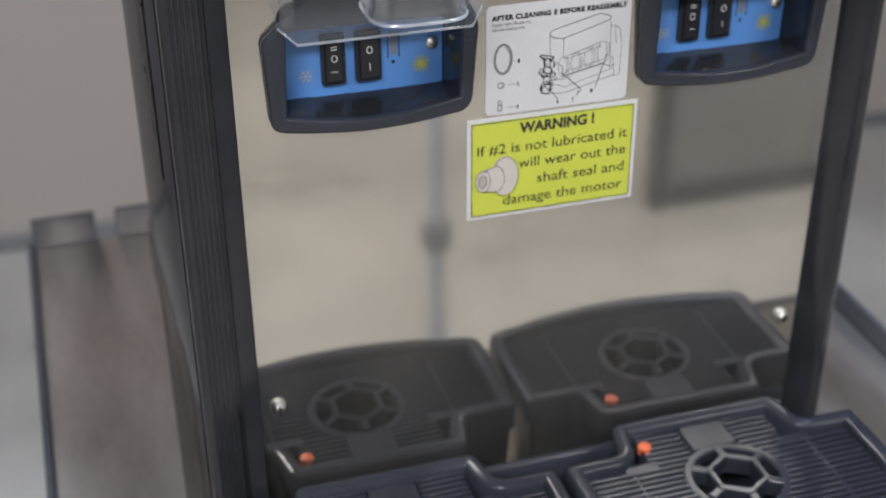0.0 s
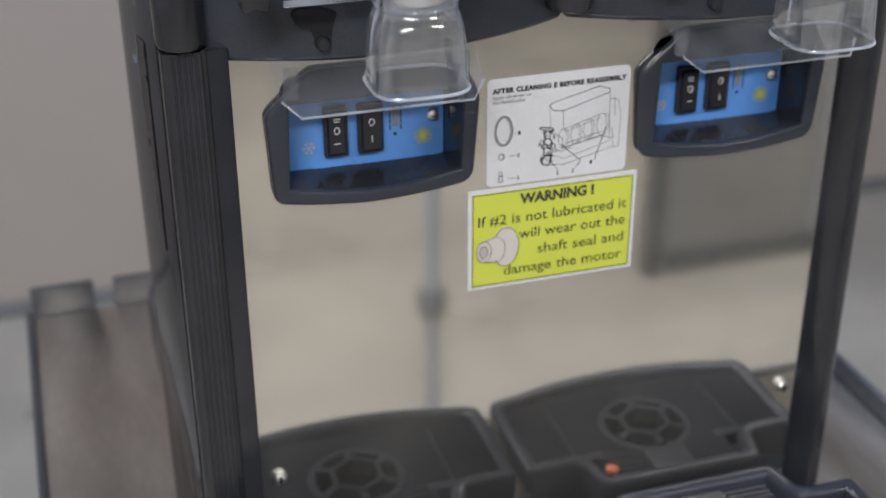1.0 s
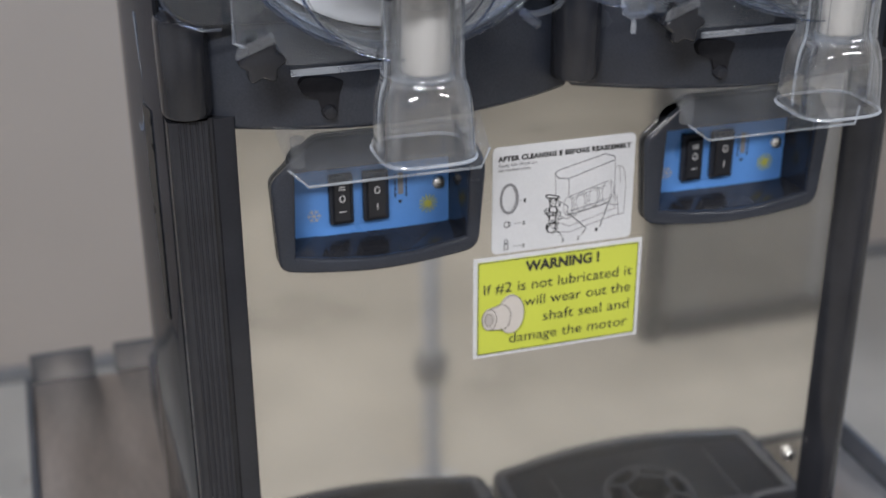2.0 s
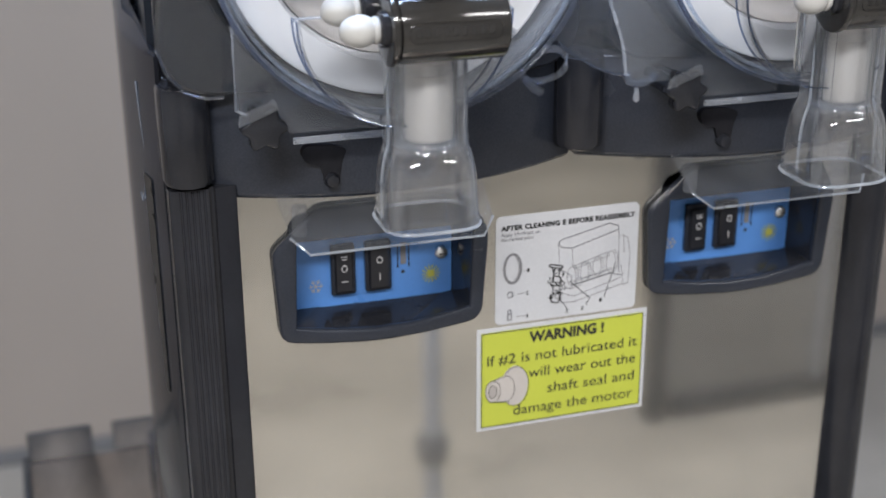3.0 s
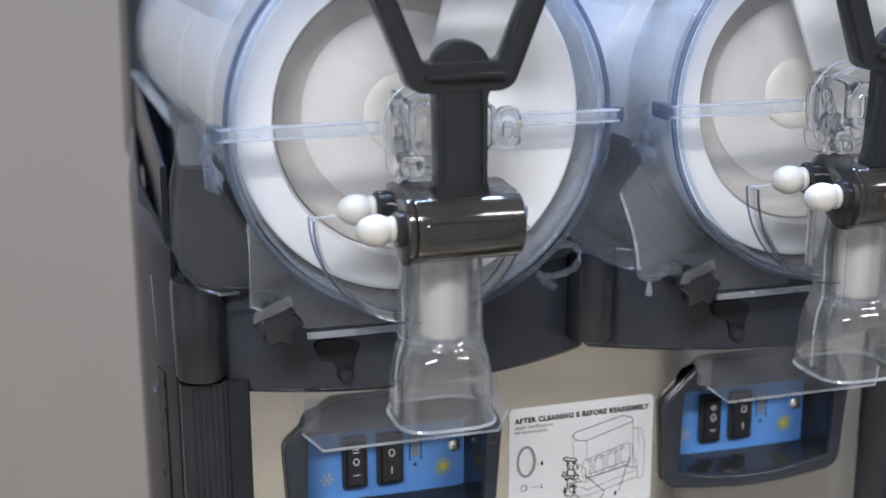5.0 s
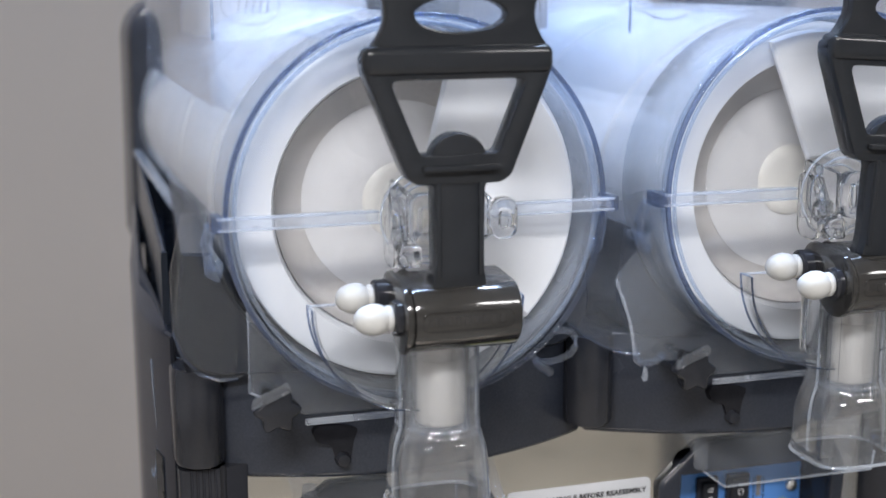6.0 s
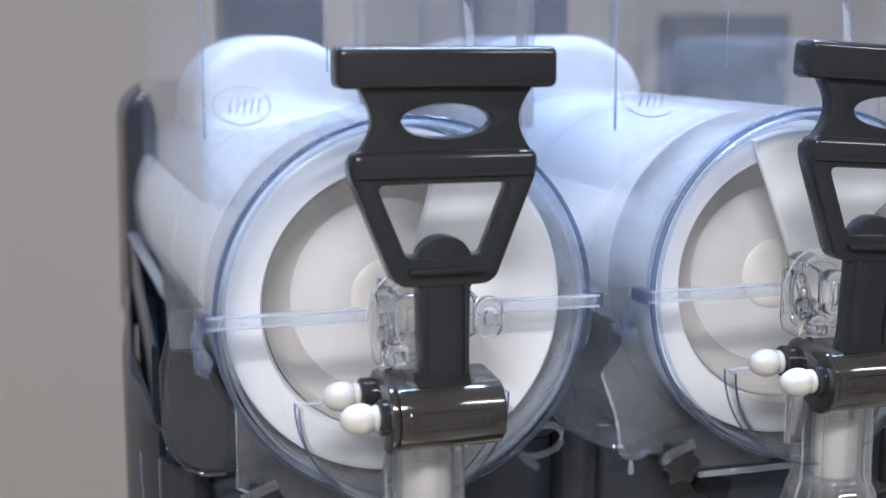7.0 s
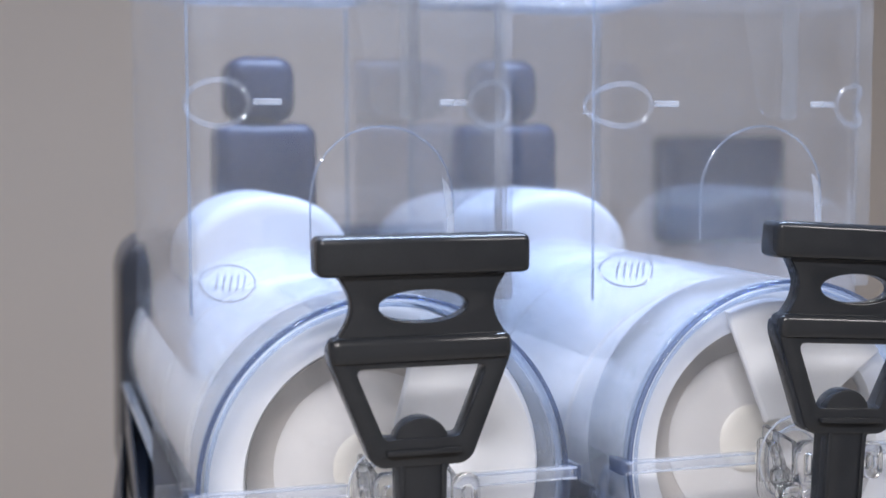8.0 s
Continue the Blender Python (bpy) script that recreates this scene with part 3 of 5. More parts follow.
# ---- control boxes, labels, visors ----
def control_box(cx):
    """Recessed switch box: bowed bezel, blue plate, two rockers, icons."""
    bz = -0.0055
    outer = rounded([(cx + u, v) for u, v in ((-0.0490, 0.3200), (-0.0300, 0.3168), (0.0, 0.3140), (0.0260, 0.3152), (0.0562, 0.3190), (0.0600, 0.3680), (0.0480, 0.3890), (-0.0280, 0.3890), (-0.0515, 0.3680))], [0.006, 0.01, 0.02, 0.01, 0.008, 0.006, 0.004, 0.004, 0.004], 4)
    rim = [(-0.0407, 0.3268), (-0.0220, 0.3236), (0.0, 0.3214), (0.0200, 0.3220), (0.0495, 0.3266), (0.0515, 0.3720), (-0.0390, 0.3720)]
    deep = [(-0.0400, 0.3262), (-0.0220, 0.3262), (0.0, 0.3262), (0.0200, 0.3262), (0.0474, 0.3264), (0.0474, 0.3840), (-0.0400, 0.3840)]
    inner = [(cx + u, v) for u, v in rim]
    box = part("control_box", plate([outer, inner], front, bz, -0.0003, 0.0018, 3), BLACK, machine, "black bezel of the recessed switch box", smooth=35)
    ln = bmesh.new()
    fr = [ln.verts.new((cx + u, -0.0010, v)) for u, v in rim]
    bk = [ln.verts.new((cx + u, 0.0240, v)) for u, v in deep]
    for i in range(7):
        ln.faces.new((fr[i], fr[(i + 1) % 7], bk[(i + 1) % 7], bk[i]))
    bmesh.ops.recalc_face_normals(ln, faces=ln.faces[:])
    bmesh.ops.solidify(ln, geom=ln.faces[:], thickness=-0.0009)
    part("box_liner", ln, GLOSS, box, "glossy black inner walls", smooth=0)
    part("switch_plate", plate([rrect(cx - 0.0400, cx + 0.0474, 0.3255, 0.3845, 0.002)], front, 0.020, 0.0228), BLUEM, box, "bright blue switch plate")
    for sx, w, marks in ((cx - 0.0115, 0.0128, "three"), (cx + 0.0070, 0.0138, "two")):
        sw = part("rocker_switch", plate([rrect(sx - w / 2, sx + w / 2, 0.3325, 0.3600, 0.0012)], front, 0.0165, 0.0199, 0.0006, 1), BLACK, box, "black rocker switch")
        part("rocker", plate([[(sx - w / 2 + 0.0016, 0.3345), (sx + w / 2 - 0.0016, 0.3345), (sx + w / 2 - 0.0016, 0.358), (sx - w / 2 + 0.0016, 0.358)]], front, 0.0142, 0.0166, 0.0008, 1), GLOSS, sw)
        m = bmesh.new()
        yy = 0.0140
        z_o, z_i = (0.3480, 0.3408) if marks == "three" else (0.3507, 0.3415)
        stroke(arc(sx, z_o, 0.0014, 0.0018, 0, 360, 14), 0.0004, yy, bm=m)
        if marks == "three":
            stroke([(sx - 0.0016, z_i), (sx + 0.0016, z_i)], 0.0004, yy, bm=m)
            stroke([(sx - 0.0016, 0.3545), (sx + 0.0016, 0.3545)], 0.0004, yy, bm=m)
            stroke([(sx - 0.0016, 0.3530), (sx + 0.0016, 0.3530)], 0.0004, yy, bm=m)
        else:
            stroke([(sx, z_i - 0.0018), (sx, z_i + 0.0018)], 0.0004, yy, bm=m)
        part("switch_marks", m, LIGHTPRINT, sw, "white switch marks", smooth=0)
    ic = bmesh.new()
    for k in range(6):
        a = math.pi * k / 3
        ca, sa = math.cos(a), math.sin(a)
        pt = lambda p, q: (cx - 0.0256 + p * ca - q * sa, 0.3378 + p * sa + q * ca)
        stroke([pt(0, 0), pt(0.0036, 0)], 0.0004, 0.0197, bm=ic)
        stroke([pt(0.0030, 0.0010), pt(0.0020, 0), pt(0.0030, -0.0010)], 0.0004, 0.0197, bm=ic)
    part("snowflake_mark", ic, BUSH, box, "grey snowflake mark", smooth=0)
    ic = bmesh.new()
    for k in range(14):
        a = 2 * math.pi * k / 14
        ca, sa = math.cos(a), math.sin(a)
        stroke([(cx + 0.0360 + 0.0018 * ca, 0.3373 + 0.0018 * sa), (cx + 0.0360 + 0.0049 * ca, 0.3373 + 0.0049 * sa)], 0.0006, 0.0197, bm=ic)
    stroke(arc(cx + 0.0360, 0.3373, 0.0010, 0.0010, 0, 360, 10), 0.0016, 0.0195, bm=ic)
    part("sun_mark", ic, SUNPRINT, box, "yellow sun mark", smooth=0)
    part("auger_mark", plate([rrect(cx + 0.0196, cx + 0.0226, 0.3445, 0.3565, 0.0006)], front, 0.0196, 0.0199), GREYINK, box, "grey drum mark", smooth=0)
    ic = bmesh.new()
    for s in (0.0181, 0.0241):
        for k in range(4):
            stroke([(cx + s, 0.3430 + 0.0034 * k), (cx + s, 0.3455 + 0.0034 * k)], 0.0007, 0.0197, bm=ic)
    stroke(arc(cx + 0.0208, 0.3404, 0.0005, 0.0005, 0, 360, 8), 0.0009, 0.0197, bm=ic)
    part("auger_lines", ic, INK, box, "black dashed lines and dot", smooth=0)
    sc = part("plate_screw", lathe([(0.0, 0.0165), (0.0018, 0.0168), (0.0032, 0.0180), (0.0033, 0.0199)], (cx + 0.0415, 0, 0.3488), "y", 16), SCREWM, box, "bright screw")
    part("screw_slot", rbox(cx + 0.0398, cx + 0.0432, 0.0162, 0.0168, 0.3485, 0.3491, 0), INK, sc)


control_box(-0.0895)
control_box(0.1105)


def visor(cx):
    """Sloping clear splash visor with folded cheeks, under the fascia."""
    b = bmesh.new()
    rows = [(-0.006, 0.413, 0.0520), (-0.030, 0.402, 0.0515), (-0.048, 0.3915, 0.0500), (-0.056, 0.3855, 0.0425)]
    grid = [[b.verts.new((cx + w * k, y, z)) for k in (-1, 0.93)] for y, z, w in rows]
    for p, q in zip(grid, grid[1:]):
        b.faces.new((p[0], p[1], q[1], q[0]))
    bmesh.ops.solidify(b, geom=b.faces[:], thickness=0.0016)
    v = part("splash_visor", b, VISOR, machine, "clear scuffed plastic splash visor", smooth=0)
    e = tube([(cx - 0.0500, -0.048, 0.3915), (cx - 0.0425, -0.056, 0.3855), (cx + 0.0395, -0.056, 0.3855), (cx + 0.0465, -0.048, 0.3915)], 0.0007, 6)
    part("visor_edge", e, LIP, v, "polished clear edge")
    for s in (-1, 1):
        part("visor_post", lathe([(0.0, 0), (0.0035, 0), (0.0035, 0.014), (0.0, 0.014)], (cx + s * 0.042, -0.030, 0.386), "z", 12), VISOR, v, "clear peg")


visor(-0.0895)
visor(0.1105)

# white diagram label
WX0, WX1, WZ0, WZ1 = -0.0245, 0.0555, 0.3118, 0.3720
lab = part("diagram_label", plate([rrect(WX0, WX1, WZ0, WZ1, 0.003)], front, -0.0005, 0.0, 0), PAPER, machine, "white label with assembly line drawing", smooth=0)
LY = -0.0008
lu = lambda u, v: (WX0 + 0.08 * u, WZ0 + 0.0602 * v)
writing("AFTER CLEANING E BEFORE REASSEMBLY", "heading", *lu(0.033, 0.872), LY, 0.0750, 0.0026, INK, lab, 0.05, 1.1)
writing("Apply lubrificant on", "note", *lu(0.033, 0.820), LY, 0.0214, 0.0019, GREYINK, lab, 0.01)
writing("the marked point", "note", *lu(0.033, 0.776), LY, 0.0180, 0.0019, GREYINK, lab, 0.01)
for txt, u, v in (("1", 0.216, 0.470), ("2", 0.214, 0.258), ("3", 0.214, 0.040), ("3", 0.496, 0.036), ("2", 0.606, 0.041), ("1", 0.736, 0.100)):
    writing(txt, "number", *lu(u, v), LY, 0.0012, 0.0021, INK, lab, 0.03)
d = bmesh.new()
stroke(arc(*lu(0.115, 0.518), 0.0046, 0.0080, 0, 360, 28), 0.0014, LY, bm=d)
stroke(arc(*lu(0.122, 0.518), 0.0030, 0.0062, -80, 80, 14), 0.0003, LY, bm=d)
for u, v in ((0.190, 0.487), (0.150, 0.277), (0.150, 0.060)):
    stroke([lu(u, v), lu(0.208, v)], 0.0003, LY, bm=d)
stroke(arc(*lu(0.098, 0.277), 0.0013, 0.0017, 0, 360, 12), 0.0005, LY, bm=d)
stroke(arc(*lu(0.112, 0.277), 0.0010, 0.0015, -90, 90, 8), 0.0004, LY, bm=d)
u, v = lu(0.098, 0.065)
stroke(rrect(u - 0.0010, u + 0.0010, v - 0.0017, v + 0.0017, 0.0003, 1), 0.0006, LY, bm=d, closed=True)
stroke(arc(u, v + 0.0030, 0.0010, 0.0012, 0, 360, 10), 0.0005, LY, bm=d)
part("key_drawing", d, GREYINK, lab, "grey line drawing of three small parts", smooth=0)
d = bmesh.new()
for poly, w in (
    ([(0.431, 0.707), (0.456, 0.732), (0.784, 0.835), (0.852, 0.803), (0.856, 0.769), (0.53, 0.643), (0.456, 0.658), (0.431, 0.707)], 0.00055),
    ([(0.431, 0.707), (0.443, 0.476), (0.464, 0.431)], 0.00032),
    ([(0.856, 0.78), (0.862, 0.551)], 0.00032),
    ([(0.53, 0.643), (0.534, 0.469)], 0.00032),
    ([(0.859, 0.70), (0.89, 0.709), (0.923, 0.68), (0.944, 0.534), (0.938, 0.249), (0.902, 0.234), (0.882, 0.433)], 0.00032),
    ([(0.89, 0.709), (0.902, 0.543)], 0.00032),
    ([(0.534, 0.469), (0.792, 0.569)], 0.00032),
    ([(0.53, 0.29), (0.816, 0.366)], 0.0007),
    ([(0.545, 0.445), (0.800, 0.535)], 0.0003),
    ([(0.550, 0.330), (0.815, 0.405)], 0.0004),
    ([(0.470, 0.440), (0.530, 0.380), (0.530, 0.300)], 0.0004),
    ([(0.470, 0.300), (0.520, 0.260), (0.600, 0.285)], 0.0004),
    ([(0.862, 0.551), (0.870, 0.320)], 0.0004),
    ([(0.816, 0.366), (0.870, 0.330), (0.902, 0.345)], 0.0004),
    ([(0.39, 0.15), (0.546, 0.129), (0.898, 0.246)], 0.00036),
    ([(0.489, 0.22), (0.546, 0.185), (0.882, 0.307)], 0.00032),
    ([(0.39, 0.15), (0.39, 0.218), (0.439, 0.252)], 0.00032),
):
    stroke([lu(*q) for q in poly], w, LY, bm=d)
for u, v, k in ((0.53, 0.38, 1.0), (0.62, 0.407, 1.0), (0.71, 0.44, 1.0), (0.808, 0.47, 1.15)):
    stroke(arc(*lu(u, v), 0.0024 * k, 0.0054 * k, 0, 360, 20), 0.0003, LY, bm=d)
    stroke(arc(*lu(u + 0.012, v + 0.004), 0.0027 * k, 0.0055 * k, -80, 80, 12), 0.0003, LY, bm=d)
part("machine_drawing", d, GREYINK, lab, "grey line drawing of a drink machine", smooth=0)
d = bmesh.new()
for poly in ([(0.439, 0.196), (0.502, 0.082)], [(0.521, 0.33), (0.666, 0.148), (0.636, 0.087)], [(0.841, 0.452), (0.767, 0.138)]):
    stroke([lu(*q) for q in poly], 0.00036, LY, bm=d)
for poly in (
    [(0.368, 0.502), (0.382, 0.514), (0.462, 0.486), (0.458, 0.462), (0.378, 0.488), (0.368, 0.502)],
    [(0.392, 0.480), (0.404, 0.400), (0.440, 0.392), (0.446, 0.462)],
    [(0.404, 0.400), (0.400, 0.345), (0.450, 0.330), (0.452, 0.385)],
    [(0.380, 0.350), (0.384, 0.315), (0.462, 0.300)],
    [(0.402, 0.318), (0.398, 0.240), (0.442, 0.225), (0.446, 0.302)],
    [(0.384, 0.235), (0.390, 0.160), (0.428, 0.140), (0.448, 0.165), (0.452, 0.225)],
    [(0.366, 0.365), (0.366, 0.335)],
):
    stroke([lu(*q) for q in poly], 0.0006, LY, bm=d)
rng = random.Random(4)
for k in range(40):
    u, v = 0.375 + 0.10 * rng.random(), 0.16 + 0.32 * rng.random()
    a = rng.random() * 6.3
    stroke([lu(u, v), lu(u + 0.022 * math.cos(a), v + 0.03 * math.sin(a))], 0.0005, LY, bm=d)
part("tap_drawing", d, INK, lab, "black line drawing of a tap and pointer lines", smooth=0)

# yellow warning label
YX0, YX1, YZ0, YZ1 = -0.0345, 0.0628, 0.2503, 0.3102
wl = part("warning_label", plate([[(YX0, YZ0), (YX1, YZ0), (YX1, YZ1), (YX0, YZ1)]], front, -0.0005, 0.0, 0), PAPER, machine, "white bordered yellow warning label", smooth=0)
part("yellow_field", plate([[(YX0 + 0.0022, YZ0 + 0.0022), (YX1 - 0.0022, YZ0 + 0.0022), (YX1 - 0.0022, YZ1 - 0.0022), (YX0 + 0.0022, YZ1 - 0.0022)]], front, -0.0009, -0.0005, 0), YELLOW, wl, "yellow printed field", smooth=0)
d = stroke([(YX0 + 0.0024, YZ0 + 0.0024), (YX1 - 0.0024, YZ0 + 0.0024), (YX1 - 0.0024, YZ1 - 0.0024), (YX0 + 0.0024, YZ1 - 0.0024)], 0.0004, -0.0012, closed=True)
part("border_line", d, INK, wl, "thin black border line", smooth=0)
for txt, x0, x1, z, h, bold in (
    ("WARNING !", 0.0290, 0.0720, 0.0495, 0.0058, 0.04),
    ("If #2 is not lubricated it", 0.0055, 0.0920, 0.0385, 0.0060, 0.0),
    ("will wear out the", 0.0290, 0.0915, 0.0285, 0.0060, 0.0),
    ("shaft seal and", 0.0400, 0.0912, 0.0180, 0.0060, 0.0),
    ("damage the motor", 0.0205, 0.0908, 0.0072, 0.0060, 0.0),
):
    writing(txt, "warning_text", YX0 + x0, YZ0 + z, -0.0012, x1 - x0, h, INK, wl, bold)
bo = lambda u, v: (YX0 + u, YZ0 + v)
part("bushing_flange", plate([arc(*bo(0.0212, 0.0250), 0.0076, 0.0118, 0, 360, 28)[:-1]], front, -0.0012, -0.0009), BUSH, wl, "warm grey printed bushing flange", smooth=0)
part("bushing_body", plate([arc(*bo(0.0086, 0.0235), 0.0042, 0.0063, 90, 270, 16) + arc(*bo(0.0156, 0.0241), 0.0052, 0.0078, -90, 90, 16)], front, -0.0014, -0.0012), BUSH, wl, "warm grey printed bushing", smooth=0)
part("bushing_face", plate([arc(*bo(0.0086, 0.0235), 0.0042, 0.0063, 0, 360, 24)[:-1]], front, -0.0016, -0.0014), BUSH, wl, smooth=0)
part("bushing_hole", plate([arc(*bo(0.0084, 0.0234), 0.0024, 0.0038, 0, 360, 24)[:-1]], front, -0.0018, -0.0016), BUSH2, wl, smooth=0)
d = bmesh.new()
stroke(arc(*bo(0.0086, 0.0235), 0.0042, 0.0063, 0, 360, 28), 0.0003, -0.0020, bm=d)
stroke(arc(*bo(0.0084, 0.0234), 0.0024, 0.0038, 0, 360, 22), 0.0003, -0.0020, bm=d)
stroke(arc(*bo(0.0212, 0.0250), 0.0076, 0.0118, -140, 140, 28), 0.0003, -0.0020, bm=d)
stroke(arc(*bo(0.0156, 0.0241), 0.0052, 0.0078, -90, 90, 18), 0.0003, -0.0020, bm=d)
for v0, v1 in ((0.0172, 0.0163), (0.0298, 0.0319)):
    stroke([bo(0.0086, v0), bo(0.0156, v1)], 0.0003, -0.0020, bm=d)
part("bushing_lines", d, INK, wl, "thin black outlines", smooth=0)


# ---- drip trays ----
def drip_tray(cx):
    e = thing("drip_tray", (cx, -0.06, 0.0), "black plastic drip tray with slatted grate and cup rest", "drip tray", "drip trays")
    x0, x1, zt = cx - 0.097, cx + 0.097, 0.0925
    n = 12
    bow = [(x0 + 0.022 + (x1 - x0 - 0.044) * i / n, -0.1295 + 0.0105 * (2 * i / n - 1) ** 2) for i in range(n + 1)]
    corners = [(x0, -0.032), (x0, -0.115)] + bow + [(x1, -0.115), (x1, -0.032), (x1 - 0.036, -0.032), (x1 - 0.042, -0.004), (x0 + 0.042, -0.004), (x0 + 0.036, -0.032)]
    radii = [0.005, 0.026] + [0.004] * (n + 1) + [0.026, 0.005, 0.006, 0.006, 0.006, 0.006]
    loop = rounded(corners, radii, 4)

    def inset(d):
        """The tray outline drawn in by d."""
        out = []
        m = len(loop)
        for i in range(m):
            p, q, r = Vector(loop[i - 1]), Vector(loop[i]), Vector(loop[(i + 1) % m])
            t = (r - p)
            t = t.normalized() if t.length > 1e-9 else Vector((1, 0))
            out.append((q.x - t.y * d, q.y + t.x * d))
        return out

    def skin(rows):
        """Closes a ring of loops at given heights into one moulding."""
        bm = bmesh.new()
        rings = [[bm.verts.new((u, v, z)) for u, v in lp] for lp, z in rows]
        for p, q in zip(rings, rings[1:] + rings[:1]):
            for i in range(len(p)):
                j = (i + 1) % len(p)
                bm.faces.new((p[i], p[j], q[j], q[i]))
        return bm

    part("tray_rim", skin([(inset(0.0006), 0.074), (inset(0.0), 0.0895), (inset(0.0012), 0.0918), (inset(0.0040), zt), (inset(0.0080), 0.0920), (inset(0.0100), 0.0895), (inset(0.0105), 0.074)]), TRAYM, e, smooth=60)
    tub = skin([(inset(0.0075), 0.002), (inset(0.0040), 0.073), (inset(0.0085), 0.073), (inset(0.0110), 0.012)])
    tub.faces.new([v for v in tub.verts if abs(v.co.z - 0.012) < 1e-6])
    part("tray_tub", tub, TRAYM, e, smooth=35)
    # slats, cut at the spine and at the cup rest
    cy, rr = -0.067, 0.0285
    y = -0.014
    while y > -0.117:
        half = 0.0448 if y > -0.0425 else 0.0865 if y > -0.104 else 0.0865 - (-0.104 - y) * 0.9
        dy = abs(y - cy)
        gap = math.sqrt(max(rr * rr - dy * dy, 0)) if dy < rr else 0.0
        if y > cy:
            gap = max(gap, 0.0155)
        for s in (-1, 1):
            if half - gap > 0.008:
                a, b = sorted((cx + s * gap, cx + s * half))
                part("slat", rbox(a, b, y - 0.0012, y + 0.0012, 0.078, 0.0872, 0.0005, 1), TRAYM, e)
        y -= 0.0047
    for s in (-0.058, 0.058):
        part("cross_rib", rbox(cx + s - 0.0012, cx + s + 0.0012, -0.105, -0.030, 0.074, 0.0865, 0.0004, 1), TRAYM, e)
    for s in (-1, 1):
        part("corner_web", rbox(min(cx + s * 0.040, cx + s * 0.062), max(cx + s * 0.040, cx + s * 0.062), -0.0462, -0.0395, 0.076, 0.0868, 0.0006, 1), TRAYM, e)
    part("spine", rbox(cx - 0.0150, cx + 0.0150, -0.0375, -0.0140, 0.078, 0.0880, 0.001, 1), TRAYM, e, "flat spine of the grate")
    # cup rest: hexagon, spokes and ring
    hexo = arc(cx, cy, 0.0192, 0.0192, 90, 450, 6)[:-1]
    hexi = arc(cx, cy, 0.0148, 0.0148, 90, 450, 6)[:-1]
    cup = part("cup_rest", plate([hexo, hexi], flat, 0.078, 0.0905, 0.0008, 1), TRAYM, e, "hexagonal cup rest", smooth=35)
    part("rest_ring", plate([arc(cx, cy, 0.0318, 0.0318, 0, 360, 36)[:-1], arc(cx, cy, 0.0262, 0.0262, 0, 360, 36)[:-1]], flat, 0.078, 0.0874, 0.0010, 1), TRAYM, cup, smooth=35)
    for j in range(6):
        a = radians(90 + 60 * j)
        c, s = math.cos(a), math.sin(a)
        pr = [(0.0168, -0.0026), (0.0272, -0.0026), (0.0272, 0.0026), (0.0168, 0.0026)]
        part("rest_spoke", plate([[(cx + p * c - q * s, cy + p * s + q * c) for p, q in pr]], flat, 0.078, 0.0892, 0.0006, 1), TRAYM, cup, smooth=35)
    fl = part("float_pin", lathe([(0.0, 0.0895), (0.0028, 0.0892), (0.0042, 0.0880), (0.0042, 0.083), (0.0, 0.083)], (cx - 0.0415, -0.0255, 0), "z", 16), ORANGE, e, "orange overflow float")
    part("float_stem", lathe([(0.0, 0.0829), (0.0030, 0.0829), (0.0030, 0.0125), (0.0, 0.0125)], (cx - 0.0415, -0.0255, 0), "z", 12), TRAYM, fl, "black float stem")
    return e


for bx0, bx1 in ((-0.188, -0.150), (0.176, 0.200)):
    part("tray_support", rbox(bx0, bx1, -0.0315, -0.0045, 0.0, 0.070, 0.002, 1), BLACK, machine, "dark block that carries the drip trays")
tray = drip_tray(XL)
copy_thing(tray, Matrix.Translation(tray.location + Vector((XR - XL, 0, 0))))


# ---- bowls ----
CZ, RB, END_Y, LOW_Z = 0.530, 0.0838, -0.019, 0.6172


